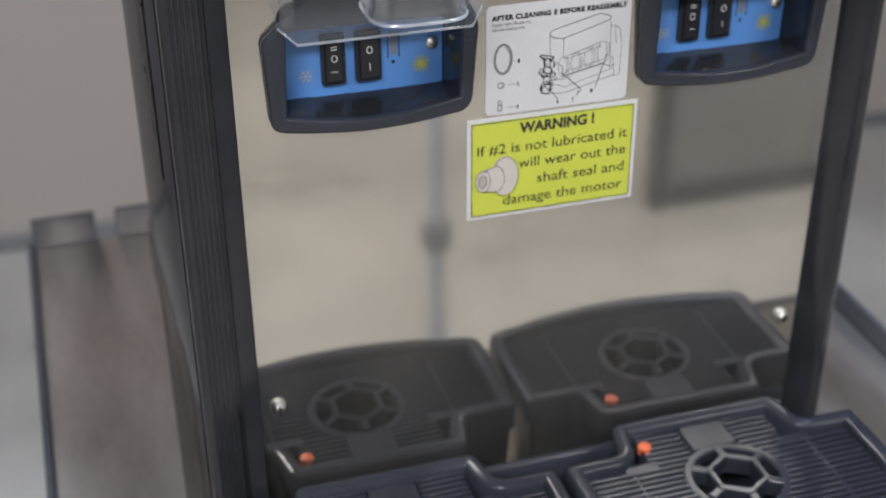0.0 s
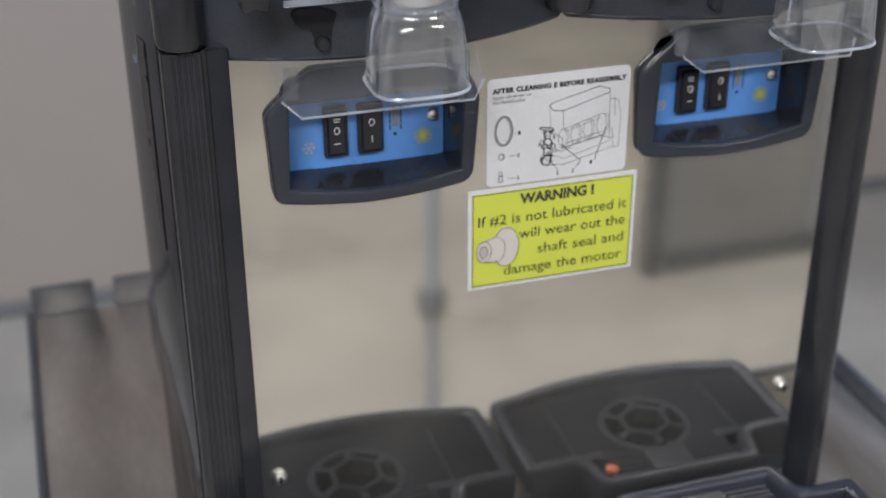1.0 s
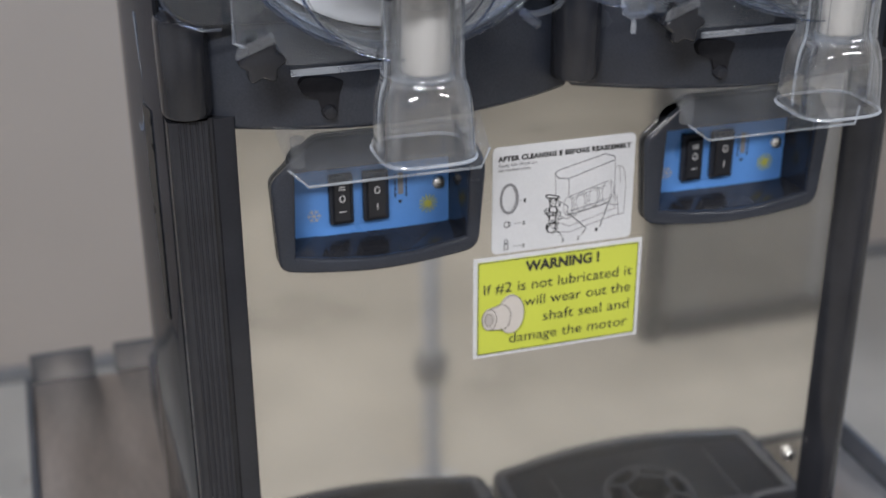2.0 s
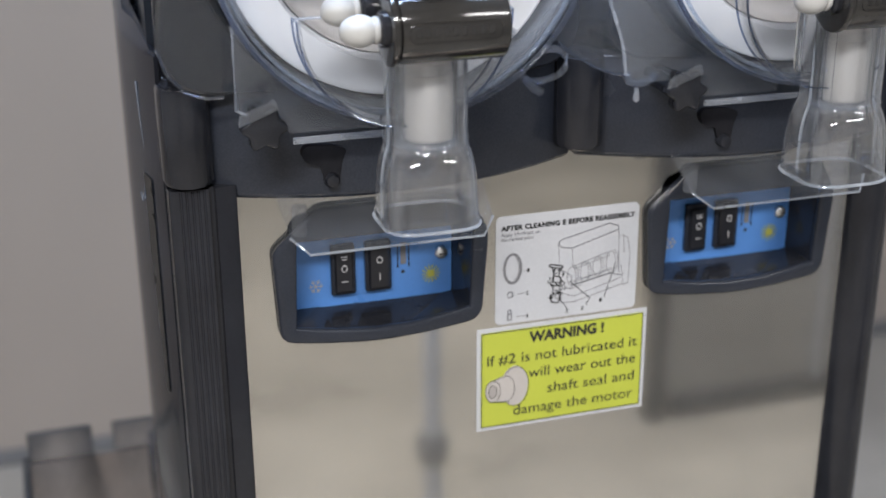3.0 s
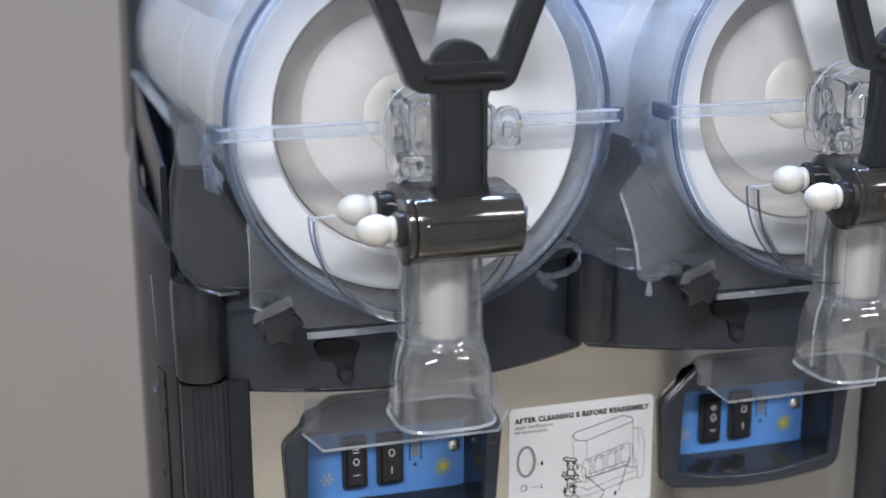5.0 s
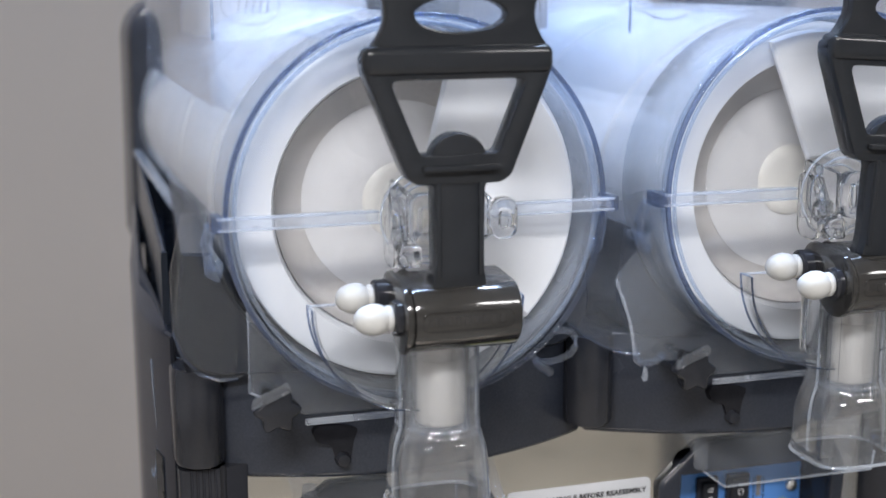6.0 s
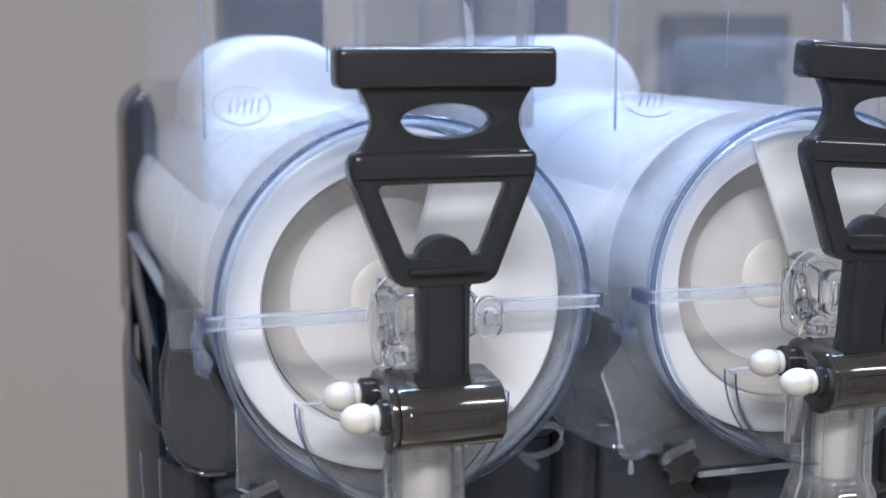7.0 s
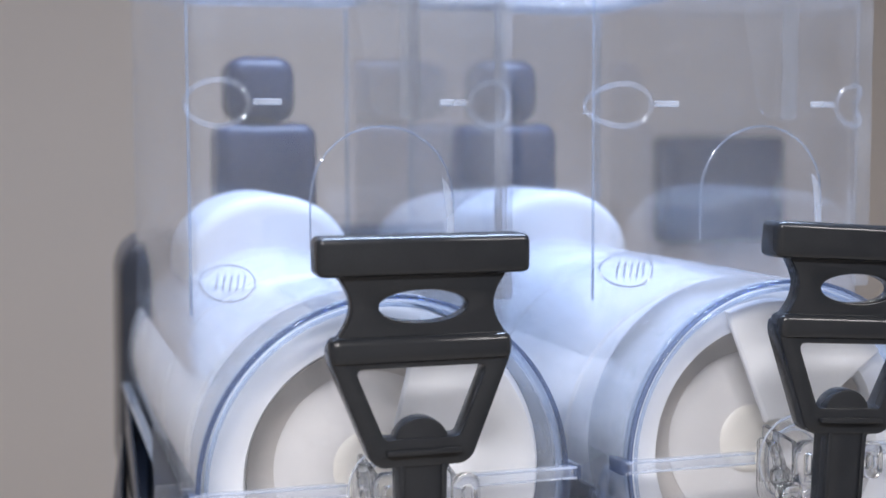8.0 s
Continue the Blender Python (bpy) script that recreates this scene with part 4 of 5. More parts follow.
def bowl(cx, turn, wide):
    """Bowl with its lid, guard and drum; turn and wide give the angles of the scraper paddle."""
    e = thing("drink_bowl", (cx, 0.15, 0.446), "clear plastic bowl with white freezing drum inside", "bowl", "twin drink bowls")
    o = (cx, 0, CZ)
    part("bowl_barrel", lathe([(RB, -0.056), (RB, 0.362), (RB - 0.0025, 0.362), (RB - 0.0025, -0.056)], o, "y", 72), BARRELM, e, "clear round bowl barrel")
    part("barrel_lip", lathe([(RB - 0.0005 + 0.0013 * math.cos(radians(a)), -0.0560 + 0.0013 * math.sin(radians(a))) for a in range(0, 361, 45)], o, "y", 84), RIM, e, "bright front lip of the barrel", smooth=80)
    # added milky liner imitates light reflected inside the barrel below the drum
    part("barrel_light_fill", lathe([(RB - 0.0026, -0.0535), (RB - 0.0026, -0.0060), (RB - 0.0034, -0.0060), (RB - 0.0034, -0.0535)], o, "y", 72), BANDM, e, "milky band added for the light inside the barrel front")
    # front lid: flat disc, bluish rim, cross bar, hub
    lid = part("front_lid", lathe([(0.0, -0.0600), (RB - 0.004, -0.0600), (RB - 0.004, -0.0580), (0.0, -0.0580)], o, "y", 72), LIDM, e, "clear round front lid")
    part("lid_rim", lathe([(RB + 0.0002 + 0.0011 * math.cos(radians(a)), -0.0622 + 0.0019 * math.sin(radians(a))) for a in range(0, 361, 30)], o, "y", 96), EDGE, lid, "blue edged clear rim", smooth=80)
    part("lid_step", lathe([(RB - 0.0030, -0.0612), (RB - 0.0026, -0.0604), (RB - 0.0042, -0.0602), (RB - 0.0044, -0.0610), (RB - 0.0030, -0.0612)], o, "y", 72), RIM, lid)
    for s in (-1, 1):
        a, b = sorted((cx + s * 0.020, cx + s * (RB + 0.004)))
        part("cross_bar", rbox(a, b, -0.0660, -0.0605, CZ - 0.0028, CZ + 0.0028, 0.0010, 2), BARM, lid, "milky clear cross bar")
        # two milky lines draw the glints on the bar edges
        for dz in (-0.0024, 0.0024):
            part("bar_glint", tube([(a, -0.0662, CZ + dz), (b, -0.0662, CZ + dz)], 0.0006, 6), LIP, lid, "milky line for the glint along the cross bar edge")
        a, b = sorted((cx + s * (RB + 0.0015), cx + s * (RB + 0.0065)))
        part("rim_tab", rbox(a, b, -0.066, -0.052, CZ - 0.0035, CZ + 0.0035, 0.001, 2), EDGE, lid, "blue edged rim tab")
        hook = tube([(cx + s * (RB + 0.005), -0.05, CZ - 0.003), (cx + s * (RB + 0.0065), -0.046, CZ - 0.012), (cx + s * (RB + 0.005), -0.045, CZ - 0.024), (cx + s * (RB + 0.001), -0.045, CZ - 0.026)], 0.0028, 8)
        part("bowl_hook", hook, HOOKM, e, "clear hook on the bowl side")
        # long side flange and its foot fin
        a, b = sorted((cx + s * (RB - 0.001), cx + s * (RB + 0.0055)))
        part("side_flange", rbox(a, b, -0.045, 0.360, CZ - 0.0235, CZ - 0.0195, 0.001, 1), RIM, e, "clear side flange")
        if s > 0:
            continue
        # the second bowl's web runs out into a slanted wing with a looped foot
        wing = cx > 0
        out = [(0.1015, 0.4906), (0.0940, 0.4700), (0.0912, 0.4532), (0.0885, 0.4492), (0.0700, 0.4490)] if wing else [(0.0735, 0.4885), (0.0737, 0.4520)]
        steps = [83, 76, 69, 62, 55, 48, 41, 35, 29.5] + ([20, 12] if wing else [])
        web = [(cx + s * u, v) for u, v in out + [(0.0502, 0.4397), (0.0103, 0.4389)]] + [(cx + s * (RB + 0.001) * math.cos(radians(a)), CZ - (RB + 0.001) * math.sin(radians(a))) for a in steps]
        fw = part("foot_web", plate([web], front, -0.0460, -0.0440), WEBM, e, "hazy clear web under the bowl front", smooth=0)
        rim = [(0.1015, 0.4906), (0.0970, 0.4785), (0.0940, 0.4700), (0.0922, 0.4610), (0.0912, 0.4532)] if wing else [(0.0737, 0.4885), (0.0739, 0.4520), (0.0640, 0.4468)]
        part("web_edge", tube([(cx + s * u, -0.0462, v) for u, v in rim], 0.0008, 6), BARM, fw)
        if wing:
            part("web_foot", tube([(cx + s * u, -0.0465, v) for u, v in ((0.0912, 0.4540), (0.0900, 0.4505), (0.0868, 0.4486), (0.0820, 0.4488), (0.0780, 0.4502), (0.0762, 0.4530))], 0.0018, 8), HOOKM, fw, "clear looped foot")
            part("drain_nib", lathe([(0.0, 0.4398), (0.0012, 0.4402), (0.0017, 0.4416), (0.0014, 0.4440), (0.0009, 0.4466), (0.0, 0.4470)], (cx + s * 0.0856, -0.0465, 0), "z", 14), BARM, fw, "clear hanging nib", smooth=70)
    # skirt beside the barrel; the second fills the gap, its haze imitating brighter light
    if cx > 0:
        low_edge = [(-0.0076, 0.4688), (-0.0004, 0.4628), (0.0047, 0.4597), (0.0105, 0.4560), (0.0171, 0.4533), (0.0226, 0.4514), (0.0290, 0.4512)]
        top_edge = [(0.0045, 0.5200), (0.0045, 0.5030), (-0.0040, 0.4970), (-0.0165, 0.4780)]
        yk = -0.0372
    else:
        low_edge = [(cx - 0.1045, 0.478), (cx - 0.1010, 0.467), (cx - 0.0940, 0.4585), (cx - 0.0850, 0.4550), (cx - 0.0770, 0.4550)]
        top_edge = [(cx - 0.0985, 0.530), (cx - 0.1045, 0.505)]
        yk = -0.0332
    web = top_edge + low_edge + arc(cx, CZ, RB + 0.001, RB + 0.001, 232, 180, 10)
    part("bowl_skirt", plate([web], front, yk, yk + 0.002), SKIRTM if cx > 0 else SHELL, e, "clear bowl skirt, milkier where more light falls", smooth=0)
    sk = [(u, yk - 0.0003, v) for u, v in low_edge]
    part("skirt_edge", tube(sk, 0.0008, 6), EDGE, e, "bluish edge of the clear bowl skirt")
    loop = [(0.0670, 0.4690), (0.0710, 0.4694), (0.0746, 0.4682), (0.0770, 0.4652), (0.0769, 0.4612), (0.0745, 0.4578), (0.0700, 0.4560), (0.0640, 0.4548), (0.0585, 0.4556), (0.0557, 0.4585)]
    lh = part("looped_hook", tube([(cx + u, -0.0500, v) for u, v in loop], 0.0017, 8), HOOKM, e, "clear looped hook under the rim")
    part("hook_end", tube([(cx + 0.0570, -0.0505, 0.4565), (cx + 0.0600, -0.0505, 0.4530), (cx + 0.0650, -0.0505, 0.4495)], 0.0021, 8), HOOKM, lh, "clear stub of the hook")
    hub = lathe([(0.0, -0.060), (0.0205, -0.060), (0.0200, -0.070), (0.0165, -0.0725), (0.0160, -0.066), (0.0, -0.066)], o, "y", 32)
    lh = part("lid_hub", hub, SHELL, lid, "clear moulded hub")
    for rr, yy in ((0.0203, -0.0700), (0.0168, -0.0725), (0.0128, -0.0665)):
        part("hub_ring", tube([(cx + rr * math.cos(2 * math.pi * k / 40), yy, CZ + rr * math.sin(2 * math.pi * k / 40)) for k in range(40)], 0.0006, 6, closed=True), LIP, lh, "bright ring of the clear hub")
    # half round splash guard round the spout
    gz, gx, gh, gc = 0.4968, 0.0455, 0.0465, cx - 0.0083
    g = bmesh.new()
    ring = arc(gc, gz, gx, gh, 180, 360, 32)
    ring2 = arc(gc, gz, gx - 0.0016, gh - 0.0016, 360, 180, 32)
    plate([ring + ring2], front, -0.0865, -0.0770, bm=g)
    guard = part("splash_guard", g, SHELL, e, "clear half round splash guard", smooth=35)
    part("guard_plate", plate([arc(gc, gz, gx - 0.0018, gh - 0.0018, 180, 360, 32)], front, -0.0800, -0.0785), SHELL, guard, "clear half moon plate", smooth=0)
    for yy in (-0.0868, -0.0768):
        part("guard_edge", tube([(u, yy, v) for u, v in ring], 0.0005, 6), EDGE, guard, "polished guard edge")
    part("guard_edge", tube([(gc - gx, -0.0792, gz), (gc + gx, -0.0792, gz)], 0.0006, 6), BARM, guard, "bright top edge of the guard")
    for s in (-1, 1):
        part("guard_edge", tube([(gc + s * gx, -0.0770, gz), (gc + s * gx, -0.0865, gz)], 0.0005, 6), RIM, guard)
    # reservoir above the barrel
    r0, r1, ry0, ry1, zt = cx - 0.0795, cx + 0.0795, -0.016, 0.350, 0.786
    res = plate([rrect(r0, r1, ry0, ry1, 0.026, 7), rrect(r0 + 0.0022, r1 - 0.0022, ry0 + 0.0022, ry1 - 0.0022, 0.024, 7)], flat, CZ + 0.042, zt)
    rs = part("reservoir", res, RESM, e, "tall clear reservoir walls", smooth=35)
    part("reservoir_rim", plate([rrect(r0 - 0.003, r1 + 0.003, ry0 - 0.003, ry1 + 0.003, 0.029, 7), rrect(r0 + 0.003, r1 - 0.003, ry0 + 0.003, ry1 - 0.003, 0.023, 7)], flat, zt - 0.006, zt, 0.0015, 1), RIM, rs, "clear reservoir rim", smooth=35)
    for ux, uy, rr, mt in ((r0 + 0.0005, ry0 + 0.010, 0.0008, RIM), (r1 - 0.0040, ry1 - 0.0050, 0.0016, RIM), (r0 + 0.0040, ry1 - 0.0050, 0.0016, RIM)):
        part("corner_line", tube([(ux, uy, CZ + 0.072), (ux, uy, zt - 0.007)], rr, 8), mt, rs, "moulded corner line")
    part("corner_band", rbox(r1 - 0.0135, r1 - 0.0045, ry0 + 0.0002, ry0 + 0.0030, CZ + 0.075, zt - 0.007, 0.0010, 2), RIBM, rs, "thick moulded corner of the reservoir")
    # oval embossed marks with a short bar on the front wall
    def on_wall(xx):
        """Depth of the front wall at xx, round the moulded corner."""
        over = max(0.0, abs(xx - cx) - 0.0535)
        return ry0 + 0.026 - math.sqrt(max(0.026 ** 2 - min(over, 0.0255) ** 2, 0))
    for s in (-1, 1):
        ox = cx + s * 0.066
        oval = []
        for i in range(30):
            a = 2 * math.pi * i / 30
            u, v = 0.0135 * math.cos(a), 0.0105 * math.sin(a)
            xx = ox + u
            oval.append((xx, on_wall(xx) - 0.0006, 0.6995 + v))
        part("oval_mark", tube(oval, 0.0013, 8, closed=True), RIBM, rs, "raised oval moulding")
        a, b = sorted((cx + s * 0.0510, cx + s * 0.0375))
        part("level_bar", rbox(a, b, ry0 - 0.0018, ry0 - 0.0002, 0.6985, 0.7015, 0.0006, 1), LIP, rs, "raised level bar")
    low = []
    for i in range(30):
        a = 2 * math.pi * i / 30
        xx = cx - 0.0630 + 0.0120 * math.cos(a)
        low.append((xx, on_wall(xx) - 0.0006, LOW_Z + 0.0085 * math.sin(a)))
    part("oval_mark", tube(low, 0.0005, 6, closed=True), FAINTM, rs, "raised oval moulding")
    for k in range(5):
        ux = cx - 0.0690 + 0.0030 * k
        part("mark_bar", plate([[(ux, LOW_Z - 0.0036), (ux + 0.0010, LOW_Z - 0.0036), (ux + 0.0022, LOW_Z + 0.0036), (ux + 0.0012, LOW_Z + 0.0036)]], front, on_wall(ux) - 0.0008, on_wall(ux) - 0.0002), FAINTM, rs, "raised slanted bar", smooth=0)
    arch = [(cx - 0.0250, ry0 - 0.001, 0.632)] + [(cx + 0.0095 + 0.0345 * math.cos(a), ry0 - 0.001, 0.655 + 0.034 * math.sin(a)) for a in [math.pi - math.pi * i / 14 for i in range(15)]] + [(cx + 0.0440, ry0 - 0.001, 0.632)]
    part("arch_rib", tube(arch, 0.0006, 6), RIM, rs, "thin arched rib")
    blade = [(cx + 0.0446, 0.632), (cx + 0.0412, 0.632), (cx + 0.0405, 0.648), (cx + 0.0386, 0.6645), (cx + 0.0420, 0.660), (cx + 0.0440, 0.648)]
    part("arch_blade", plate([blade], front, ry0 - 0.0022, ry0 - 0.0012), LIP, rs, "bright edge of the arched rib", smooth=0)
    cover = part("bowl_cover", plate([rrect(r0 - 0.004, r1 + 0.004, ry0 - 0.004, ry1 + 0.004, 0.03, 7)], flat, zt + 0.0005, zt + 0.016, 0.003, 2), BARM, e, "bluish clear bowl cover", smooth=35)
    # tongue of the cover, hanging in front of the reservoir wall
    tg = rounded([(cx - 0.012, zt + 0.004), (cx + 0.0050, 0.694), (cx + 0.0240, 0.690), (cx + 0.0265, 0.700), (cx + 0.0265, zt + 0.004)], [0.001, 0.010, 0.006, 0.004, 0.001], 5)
    tn = part("cover_tongue", plate([tg], front, ry0 - 0.0068, ry0 - 0.0050), RESM, cover, "clear hanging tongue of the cover", smooth=35)
    part("tongue_edge", rbox(cx + 0.0165, cx + 0.0255, ry0 - 0.0080, ry0 - 0.0069, 0.6925, zt, 0.0005, 2), RIBM, tn, "milky thick edge of the tongue")
    # freezing drum and scraper
    dz = CZ
    part("freezing_drum", lathe([(0.0, -0.0180), (0.0600, -0.0180), (0.0604, -0.0400), (0.0620, -0.0440), (0.0750, -0.0440), (0.0774, -0.0422), (0.0780, -0.0370), (0.0780, 0.352), (0.0, 0.352)], (cx, 0, dz), "y", 72), WHITE, e, "white freezing drum open at the front")
    part("seal_ring", lathe([(0.0596, -0.0190), (0.0590, -0.0150), (0.0578, -0.0100), (0.0560, -0.0072), (0.0520, -0.0056), (0.0470, -0.0050), (0.0446, -0.0046), (0.0440, 0.0), (0.0585, 0.0), (0.0596, -0.0190)], (cx, END_Y, dz), "y", 72), SEALD, e, "grey brown seal ring in the drum", smooth=60)
    part("drum_cone", lathe([(0.0, -0.0070), (0.0180, -0.0068), (0.0300, -0.0062), (0.0390, -0.0057), (0.0450, -0.0052), (0.0450, 0.0), (0.0, 0.0)], (cx, END_Y, dz), "y", 64), BEIGE, e, "pale beige drum end", smooth=60)
    part("drum_hub", lathe([(0.0, -0.0092), (0.0120, -0.0090), (0.0162, -0.0084), (0.0176, -0.0072), (0.0, -0.0072)], (cx, END_Y, dz), "y", 48), CREAM, e, "cream drum hub", smooth=60)
    sp = bmesh.new()
    nn, turns = 150, 3.0
    prev = None
    for i in range(nn + 1):
        f = i / nn
        a = 2 * math.pi * turns * f + 0.7
        yy = -0.015 + 0.36 * f
        ro = 0.0800
        row = [sp.verts.new((cx + r * math.cos(a), yy + dy, dz + r * math.sin(a))) for r, dy in ((0.0778, -0.004), (ro, -0.003), (ro, 0.003), (0.0778, 0.004))]
        if prev:
            for q in range(4):
                sp.faces.new((prev[q], prev[(q + 1) % 4], row[(q + 1) % 4], row[q]))
        prev = row
    part("scraper_spiral", sp, WHITE, e, "white spiral scraper")
    pad = arc(cx, dz, 0.0745, 0.0745, turn, turn + wide, 20) + arc(cx, dz, 0.014, 0.014, turn + wide, turn, 6)
    part("scraper_paddle", plate([pad], front, -0.0510, -0.0465, 0.0012, 1), PADM, e, "pale front paddle of the scraper", smooth=35)
    part("bowl_back", lathe([(0.0, 0.356), (RB - 0.003, 0.356), (RB - 0.003, 0.361), (0.0, 0.361)], (cx, 0, dz), "y", 56), WHITE, e, "white bowl back plate")
    hump = [(cx - 0.055, dz + 0.03)] + arc(cx, dz + 0.075, 0.055, 0.043, 180, 0, 18) + [(cx + 0.055, dz + 0.03)]
    part("return_shroud", plate([hump], front, 0.24, 0.345, 0.010, 3), SHROUDM, e, "rounded white shroud above the drum", smooth=40)
    return e


bowl(XL, -45, 121)
bowl(XR, 38, 74)


# ---- taps ----
def tap(cx):
    e = thing("dispensing_tap", (cx, -0.085, 0.404), "black lever tap with clear spout and white pins", "tap", "dispensing taps")
    hc, hl = cx + 0.0035, cx + 0.0022
    yf, yb = -0.1085, -0.0985
    # lever: top bar, waisted neck, folded ledge, open triangle, stem
    lever = part("lever", rbox(hc - 0.0447, hc + 0.0450, yf - 0.003, yb + 0.004, 0.6275, 0.6438, 0.0030, 3), SATIN, e, "satin black lever with open triangle")
    neck = [(hc - 0.0364, 0.6285)] + [(hc - 0.0364 + 0.0062 * math.sin(math.pi * i / 12), 0.6285 - 0.0270 * i / 12) for i in range(1, 12)] + [(hc - 0.0364, 0.6015), (hc - 0.037, 0.5990), (hc + 0.037, 0.5990), (hc + 0.0364, 0.6015)] + [(hc + 0.0364 - 0.0062 * math.sin(math.pi * i / 12), 0.6015 + 0.0270 * i / 12) for i in range(1, 12)] + [(hc + 0.0364, 0.6285)]
    part("lever_neck", plate([neck, arc(hc, 0.6148, 0.0188, 0.0066, 0, 360, 32)[:-1]], front, yf + 0.001, yb, 0.0012, 2), SATIN, lever, smooth=35)
    part("lever_ledge", rbox(hl - 0.0385, hl + 0.0385, yf - 0.0030, yb, 0.5918, 0.6032, 0.0035, 3), SATIN, lever)
    tri = rounded([(hl - 0.0385, 0.600), (hl - 0.0385, 0.594), (hl - 0.0215, 0.5515), (hl - 0.017, 0.5490), (hl + 0.017, 0.5490), (hl + 0.0215, 0.5515), (hl + 0.0385, 0.594), (hl + 0.0385, 0.600)], [0.002, 0.004, 0.003, 0.002, 0.002, 0.003, 0.004, 0.002], 4)
    hole = rounded([(hl - 0.0280, 0.5900), (hl - 0.0160, 0.5610), (hl + 0.0160, 0.5610), (hl + 0.0280, 0.5900)], [0.004, 0.002, 0.002, 0.004], 4)
    part("lever_triangle", plate([tri, hole], front, yf - 0.001, yb + 0.001, 0.0014, 2), SATIN, lever, smooth=35)
    lobe = arc(hl, 0.5580, 0.0118, 0.0112, 0, 180, 16) + [(hl - 0.0118, 0.553), (hl + 0.0118, 0.553)]
    part("lever_lobe", plate([lobe], front, yf + 0.0005, yb, 0.0012, 2), SATIN, lever, smooth=35)
    part("lever_rib", rbox(hl - 0.0160, hl + 0.0160, yf - 0.0042, yf, 0.5545, 0.5570, 0.0009, 2), SATIN, lever)
    stem = [(hl - 0.0140, 0.5520), (hl - 0.0105, 0.5480), (hl - 0.0100, 0.515), (hl - 0.0115, 0.5075), (hl + 0.0115, 0.5075), (hl + 0.0100, 0.515), (hl + 0.0105, 0.5480), (hl + 0.0140, 0.5520)]
    part("lever_stem", plate([rounded(stem, 0.0015, 3)], front, yf, yb, 0.0014, 2), SATIN, lever, smooth=35)
    for sx in (-1, 1):
        part("stem_edge", rbox(hl + sx * 0.0088 - 0.0011, hl + sx * 0.0088 + 0.0011, yf - 0.0012, yf + 0.0005, 0.5120, 0.5500, 0.0006, 2), SATIN, lever)
    # pivot block with a flange on the pin side
    def hull(x0, x1, grow):
        pts = arc(-0.1020, 0.4950, 0.0142 + grow, 0.0142 + grow, 110, 295, 14) + arc(-0.0850, 0.5005, 0.0095 + grow, 0.0095 + grow, -70, 100, 10)
        return plate([pts], side, x0, x1, 0.0015, 2)
    bx0, bx1 = hc - 0.0218, hc + 0.0233
    blk = part("pivot_block", hull(bx0, bx1, 0.0), BLOCKM, e, "glossy dark pivot block", smooth=35)
    part("block_flange", hull(bx0 - 0.0035, bx0 - 0.0002, 0.0010), BLOCKM, blk, smooth=35)
    for k in range(9):
        part("raised_mark", rbox(hc - 0.0165 + 0.0037 * k, hc - 0.0165 + 0.0037 * k + 0.0024, -0.1164, -0.1158, 0.4936, 0.4974, 0.0002, 1), BLOCKM, blk)
    plaque = [(u, -0.1160, v) for u, v in rrect(hc - 0.0188, hc + 0.0190, 0.4915, 0.4995, 0.0030, 4)]
    part("plaque_edge", tube(plaque, 0.0003, 5, closed=True), BLOCKM, blk, "raised outline of the plaque")
    for px, py, pz in ((bx0 - 0.0062, -0.1040, 0.4955), (bx0 - 0.0082, -0.0800, 0.4990)):
        prof = [(0.0, -0.0161), (0.0022, -0.0157), (0.0041, -0.0144), (0.0055, -0.0122), (0.0063, -0.0096), (0.0065, -0.0076), (0.0062, -0.0056), (0.0055, -0.0039), (0.0048, -0.0031), (0.0047, 0.0), (0.0, 0.0)]
        pin = part("release_pin", lathe(prof, (px, py, pz), "x", 28), KNOBM, e, "white egg shaped pin end", smooth=80)
        part("pin_boss", lathe([(0.0037, -0.0003), (0.0066, -0.0003), (0.0074, 0.0006), (0.0074, 0.0052), (0.0037, 0.0052)], (px, py, pz), "x", 28), GLOSS, e, "glossy black ring round the pin")
        part("pin_collar", lathe([(0.0046, -0.0028), (0.0052, -0.0026), (0.0054, -0.0020), (0.0054, -0.0010), (0.0050, -0.0004), (0.0046, -0.0004)], (px, py, pz), "x", 28), KNOBM, pin, smooth=80)
    # clear moulded lugs either side of the stem: a front loop and ribs behind it
    for x0, x1, xa, z0, z1, za, zb, yl in ((cx - 0.0146, cx - 0.0016, cx - 0.0144, 0.5225, 0.5435, 0.5170, 0.5455, -0.0960), (cx + 0.0215, cx + 0.0330, cx + 0.0215, 0.5222, 0.5398, 0.5140, 0.5425, -0.0920)):
        mid = (x0 + x1) / 2 + 0.0006
        lg = part("spout_lug", plate([rrect(x0, x1, z0, z1, 0.0048), rrect(mid - 0.0022, mid + 0.0022, z0 + 0.0045, z1 - 0.0060, 0.0016)], front, yl, yl + 0.0062, 0.0013, 3), LUG, e, "clear moulded lug with a slot", smooth=40)
        arm = rounded([(yl + 0.0066, z0 + 0.001), (yl + 0.0066, z1 - 0.001), (-0.0615, zb), (-0.0615, za)], 0.002, 3)
        part("lug_arm", plate([arm], side, xa, xa + 0.0028, 0.0006, 1), LUG, lg, "clear arm of the lug", smooth=40)
    for xa, y0, z0, z1 in ((cx - 0.0172, -0.0800, 0.5090, 0.5400), (cx - 0.0095, -0.0780, 0.5120, 0.5380)):
        wb = rounded([(y0, z0), (y0, z1 - 0.014), (y0 + 0.008, z1), (-0.0615, z1), (-0.0615, z0)], 0.008, 5)
        part("lug_web", plate([wb], side, xa, xa + 0.0026, 0.0006, 1), LUG, e, "clear moulded web", smooth=40)
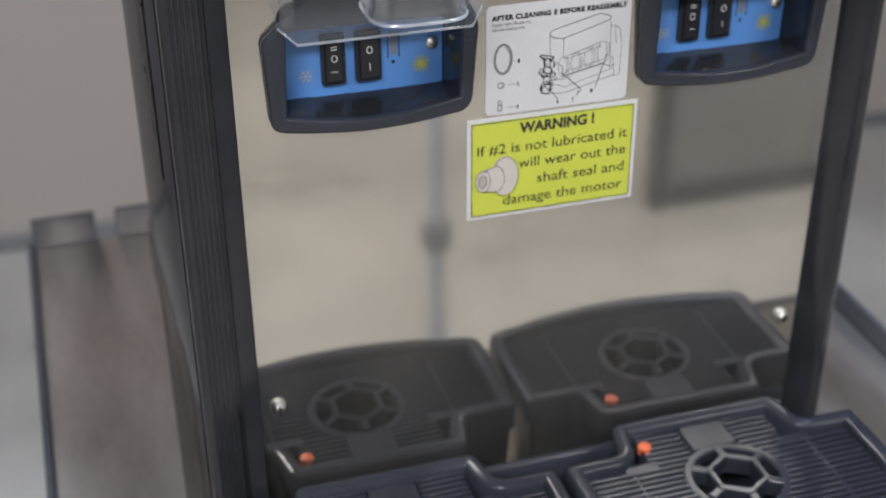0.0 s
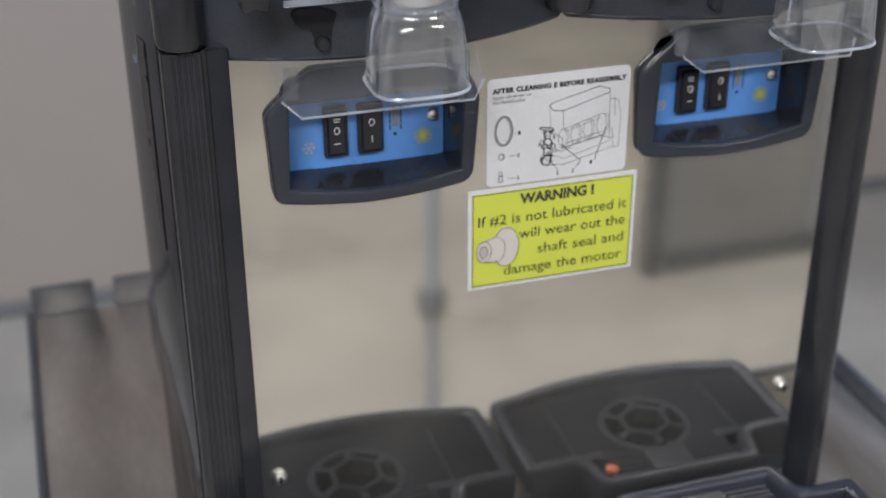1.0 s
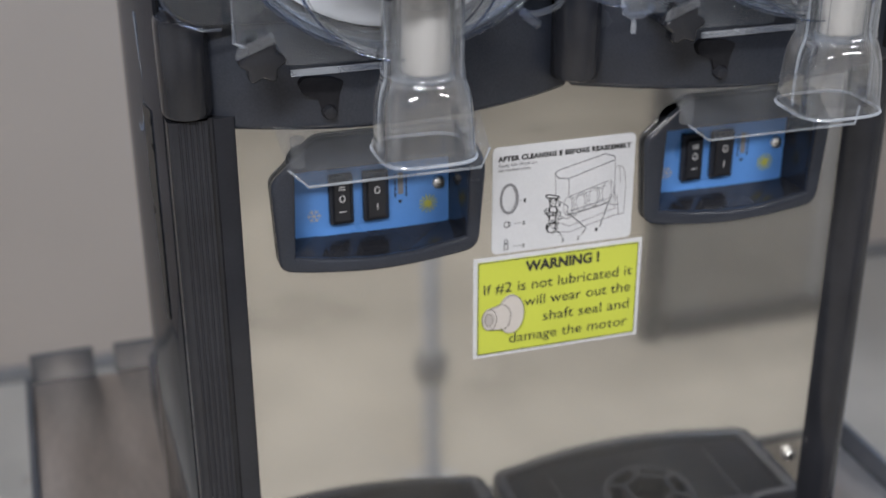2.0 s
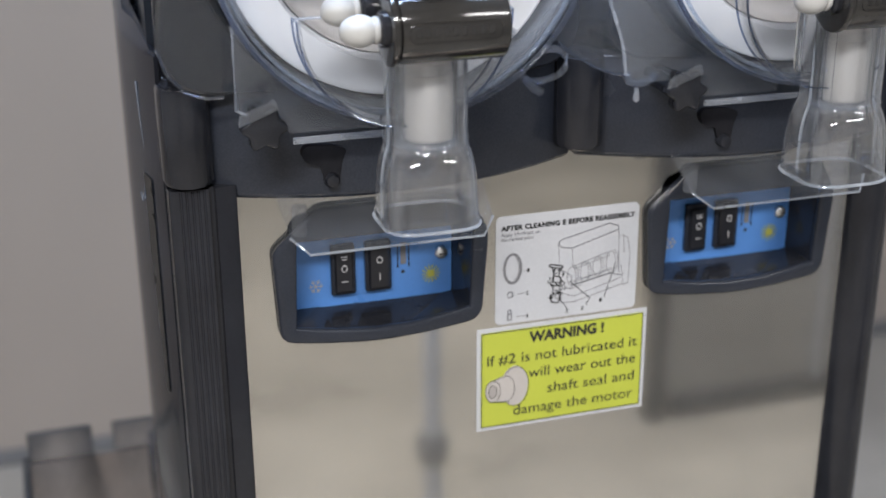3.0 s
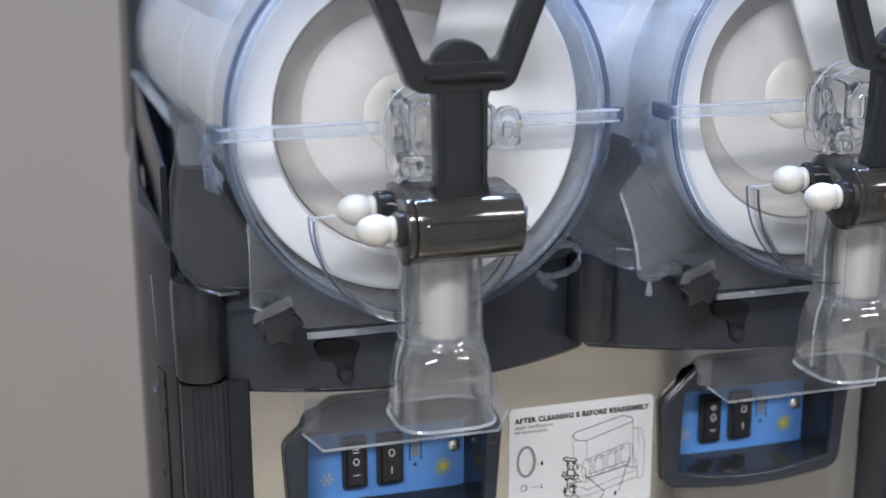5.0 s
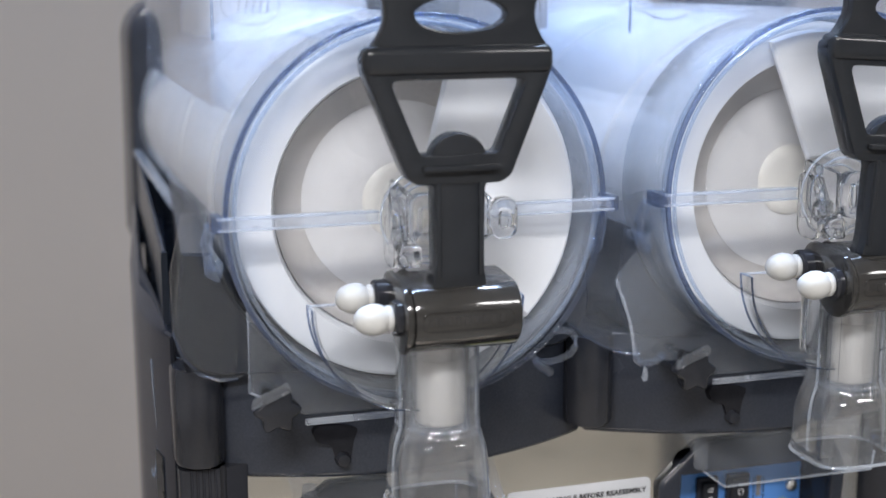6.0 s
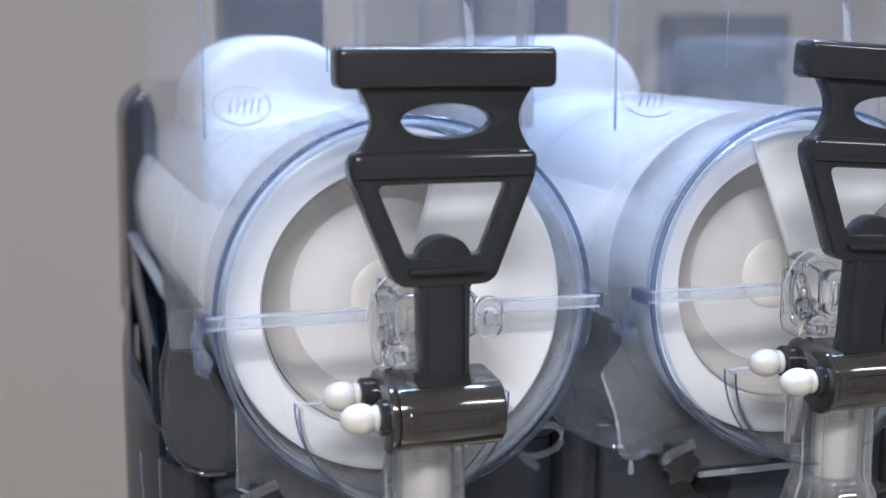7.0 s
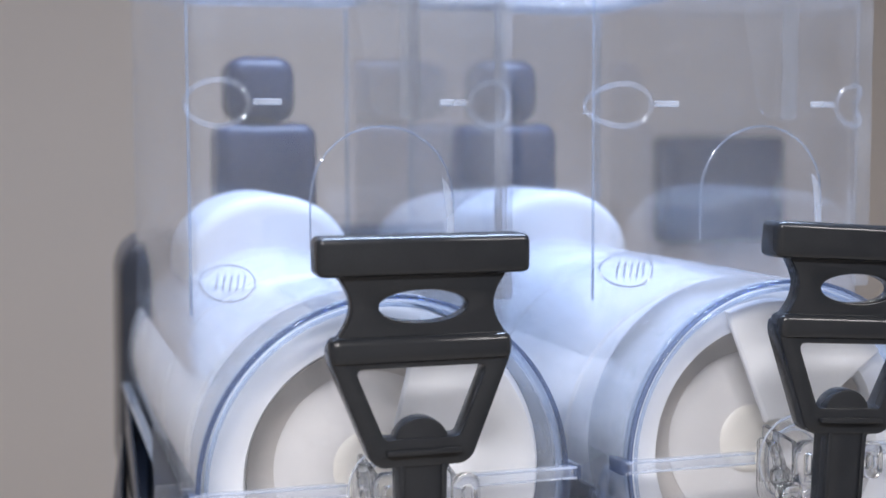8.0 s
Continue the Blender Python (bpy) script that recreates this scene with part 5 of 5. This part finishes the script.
    for k in range(7):
        part("lug_bead", lathe([(0.0, -0.0028), (0.0018, -0.0022), (0.0026, -0.0008), (0.0026, 0.0008), (0.0018, 0.0022), (0.0, 0.0028)], (cx - 0.0150, -0.0850 + 0.0016 * k, 0.5085 + 0.0056 * k), "x", 12), LUG, e, "clear rounded bead of the moulding", smooth=70)
    for zz, yy in ((0.5165, -0.0860), (0.5235, -0.0780)):
        part("spout_rib_or_glint", lathe([(0.0022, 0.0), (0.0042, 0.0), (0.0050, 0.0012), (0.0050, 0.0075), (0.0042, 0.0085), (0.0022, 0.0085)], (cx - 0.0165, yy, zz), "x", 18), LUG, e, "clear rounded moulding")
    # spout: clear tube, flared squarish bell, white piston
    so = (cx, -0.0835, 0)
    prof = [(0.0172, 0.492), (0.0172, 0.4450), (0.0177, 0.4440), (0.0172, 0.4426), (0.0184, 0.4398), (0.0195, 0.4365), (0.0203, 0.4325), (0.0210, 0.4270), (0.0214, 0.4200), (0.0217, 0.4140), (0.0218, 0.4108), (0.0223, 0.4102), (0.0223, 0.4086), (0.0208, 0.4080), (0.0204, 0.4140), (0.0201, 0.4200), (0.0196, 0.4270), (0.0188, 0.4320), (0.0178, 0.4355), (0.0164, 0.4382), (0.0146, 0.4402), (0.0139, 0.4412), (0.0139, 0.4450), (0.0139, 0.492)]
    b = lathe([(r, h) for r, h in prof], so, "z", 72)
    for v in b.verts:
        dx, dy = v.co.x - so[0], v.co.y - so[1]
        r = math.hypot(dx, dy)
        f = max(0.0, min(1.0, (0.442 - v.co.z) / 0.030))
        if r > 0.0141 or f > 0:
            c, s = abs(dx / r), abs(dy / r)
            n = 2.5 + 1.1 * f
            k = (c ** n + s ** n) ** (-1 / n) * (1 - 0.045 * f)
            v.co.x, v.co.y = so[0] + dx * k, so[1] + dy * k * (1 - 0.05 * f)
    part("spout", b, SPOUTM, e, "clear flared plastic spout", smooth=50)
    # thin pale lines that put edge light on the corners of tube and bell
    for corner in (45, 135, 225, 315):
        ca, sa = math.cos(radians(corner)), math.sin(radians(corner))
        line = []
        for r, h in prof[:11]:
            f = max(0.0, min(1.0, (0.442 - h) / 0.030))
            n = 2.5 + 1.1 * f
            k = r * (2 * 0.5 ** (n / 2)) ** (-1 / n) * (1 - 0.045 * f) + 0.0001
            line.append((so[0] + k * ca, so[1] + k * sa * (1 - 0.05 * f), h))
        part("spout_rib_or_glint", tube(line, 0.0004, 6), FAINTM if corner > 180 else RIBM, e, "pale line for the edge light on the spout corner")
    # milky lines added for the bright refracted light at the spout sides
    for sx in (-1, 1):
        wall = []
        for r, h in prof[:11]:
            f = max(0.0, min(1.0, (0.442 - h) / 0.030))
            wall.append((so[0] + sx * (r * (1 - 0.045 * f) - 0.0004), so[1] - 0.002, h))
        part("spout_rib_or_glint", tube(wall, 0.0007, 6), LIP, e, "milky line for the bright edge light on the spout side")
        part("spout_rib_or_glint", tube([(x - sx * 0.0022, y - 0.006, z) for x, y, z in wall], 0.0004, 6), RIBM, e, "pale line for the inner light streak of the spout")
    lip = []
    for i in range(72):
        a = 2 * math.pi * i / 72
        k = 0.0213 * (abs(math.cos(a)) ** 3.6 + abs(math.sin(a)) ** 3.6) ** (-1 / 3.6)
        lip.append((so[0] + k * math.cos(a), so[1] + 0.95 * k * math.sin(a), 0.4078))
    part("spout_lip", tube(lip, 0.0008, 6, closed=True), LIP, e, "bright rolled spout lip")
    pn = part("piston", lathe([(0.0, 0.4435), (0.0092, 0.4435), (0.0105, 0.4443), (0.0105, 0.4712), (0.0100, 0.4718), (0.0, 0.4718)], (so[0] + 0.0012, so[1], 0), "z", 40), PISTON, e, "off white piston inside the spout")
    part("piston_stem", lathe([(0.0, 0.4720), (0.0100, 0.4720), (0.0100, 0.4880), (0.0, 0.4880)], (so[0] + 0.0012, so[1], 0), "z", 40), SEALD, pn, "grey beige stem of the piston")
    part("piston_sleeve", lathe([(0.0130, 0.4430), (0.0132, 0.4436), (0.0132, 0.4780), (0.0126, 0.4780), (0.0126, 0.4430)], so, "z", 40), SPOUTM, pn, "thin clear sleeve round the piston")
    part("piston_foot", lathe([(0.0, 0.4426), (0.0128, 0.4426), (0.0132, 0.4432), (0.0128, 0.4446), (0.0, 0.4446)], so, "z", 40), BARM, pn, "milky foot of the piston")
    for rz, rr in ((0.4442, 0.0180), (0.4414, 0.0176)):
        part("neck_ring", tube([(so[0] + rr * math.cos(2 * math.pi * k / 40), so[1] + rr * math.sin(2 * math.pi * k / 40), rz) for k in range(40)], 0.0004, 6, closed=True), RIBM, e, "bright ring at the spout neck")
    part("spout_web", lathe([(0.0, 0.4414), (0.0139, 0.4414), (0.0139, 0.4424), (0.0, 0.4424)], so, "z", 40), RIM, e, "clear web across the spout")
    part("spout_neck", rbox(cx - 0.013, cx + 0.011, -0.068, -0.0605, 0.452, 0.488, 0.003, 2), LUG, e, "clear spout neck at the lid")
    return e


left_tap = tap(XL)
right_tap = copy_thing(left_tap, Matrix.Translation(left_tap.location + Vector((XR - XL, 0, 0))))
# this tap's lever leans a little
pivot = Matrix.Translation((0.0022, -0.0235, 0.156))
for child in right_tap.children:
    if child.name.startswith("lever"):
        child.matrix_basis = pivot @ pose(0, 0, 0, 0, 3.7, 0) @ pivot.inverted()

# ---- on the wall behind the machine ----
wall_box = thing("wall_box", (1.245, 2.15, 0.46), "dark blue metal box fixed to the grey wall", "wall box")
part("box_body", rbox(1.105, 1.385, 2.052, 2.148, 0.46, 0.695, 0.010, 3), NAVY, wall_box)
part("box_door", rbox(1.115, 1.375, 2.044, 2.051, 0.47, 0.685, 0.003, 2), NAVY, wall_box, "flat dark blue door")
part("box_latch", rbox(1.350, 1.365, 2.034, 2.043, 0.55, 0.60, 0.003, 2), BASEM, wall_box, "small grey latch")

# ---- behind the camera: a stand and a dark frame that the steel panel mirrors ----
stand = thing("light_stand", (0.375, -1.45, FLOOR_Z), "thin grey metal stand with a dark clamp knob", "stand")
part("pole", lathe([(0.0, 0.0), (0.016, 0.0), (0.016, 0.55), (0.013, 0.56), (0.013, 1.15), (0.0, 1.15)], (0.375, -1.45, FLOOR_Z + 0.015), "z", 16), POLE, stand)
part("stand_foot", lathe([(0.0, 0.0), (0.075, 0.0), (0.075, 0.010), (0.02, 0.014), (0.0, 0.014)], (0.375, -1.45, FLOOR_Z), "z", 24), POLE, stand, "round flat foot")
part("clamp", lathe([(0.0, 0.0), (0.024, 0.0), (0.030, 0.012), (0.030, 0.045), (0.024, 0.057), (0.0, 0.057)], (0.375, -1.45, FLOOR_Z + 0.26), "z", 16), BASEM, stand, "dark plastic clamp")
rack = thing("dark_frame", (1.5, -1.90, FLOOR_Z), "dark painted open metal frame standing on the floor", "frame")
for px in (1.04, 1.95):
    part("upright", rbox(px - 0.022, px + 0.022, -1.922, -1.878, FLOOR_Z, FLOOR_Z + 1.1, 0.005, 2), DARKFRAME, rack)
part("rail", rbox(1.083, 1.927, -1.920, -1.880, FLOOR_Z + 0.003, FLOOR_Z + 0.052, 0.005, 2), DARKFRAME, rack)
part("rail", rbox(1.083, 1.927, -1.920, -1.880, FLOOR_Z + 1.055, FLOOR_Z + 1.1, 0.005, 2), DARKFRAME, rack)
part("board", rbox(1.063, 1.927, -1.904, -1.896, FLOOR_Z + 0.053, FLOOR_Z + 1.054, 0.002, 1), BOARDM, rack, "dull grey board inside the frame")
part("thin_upright", rbox(1.445, 1.463, -1.892, -1.876, FLOOR_Z + 0.053, FLOOR_Z + 1.054, 0.003, 1), POLE, rack)
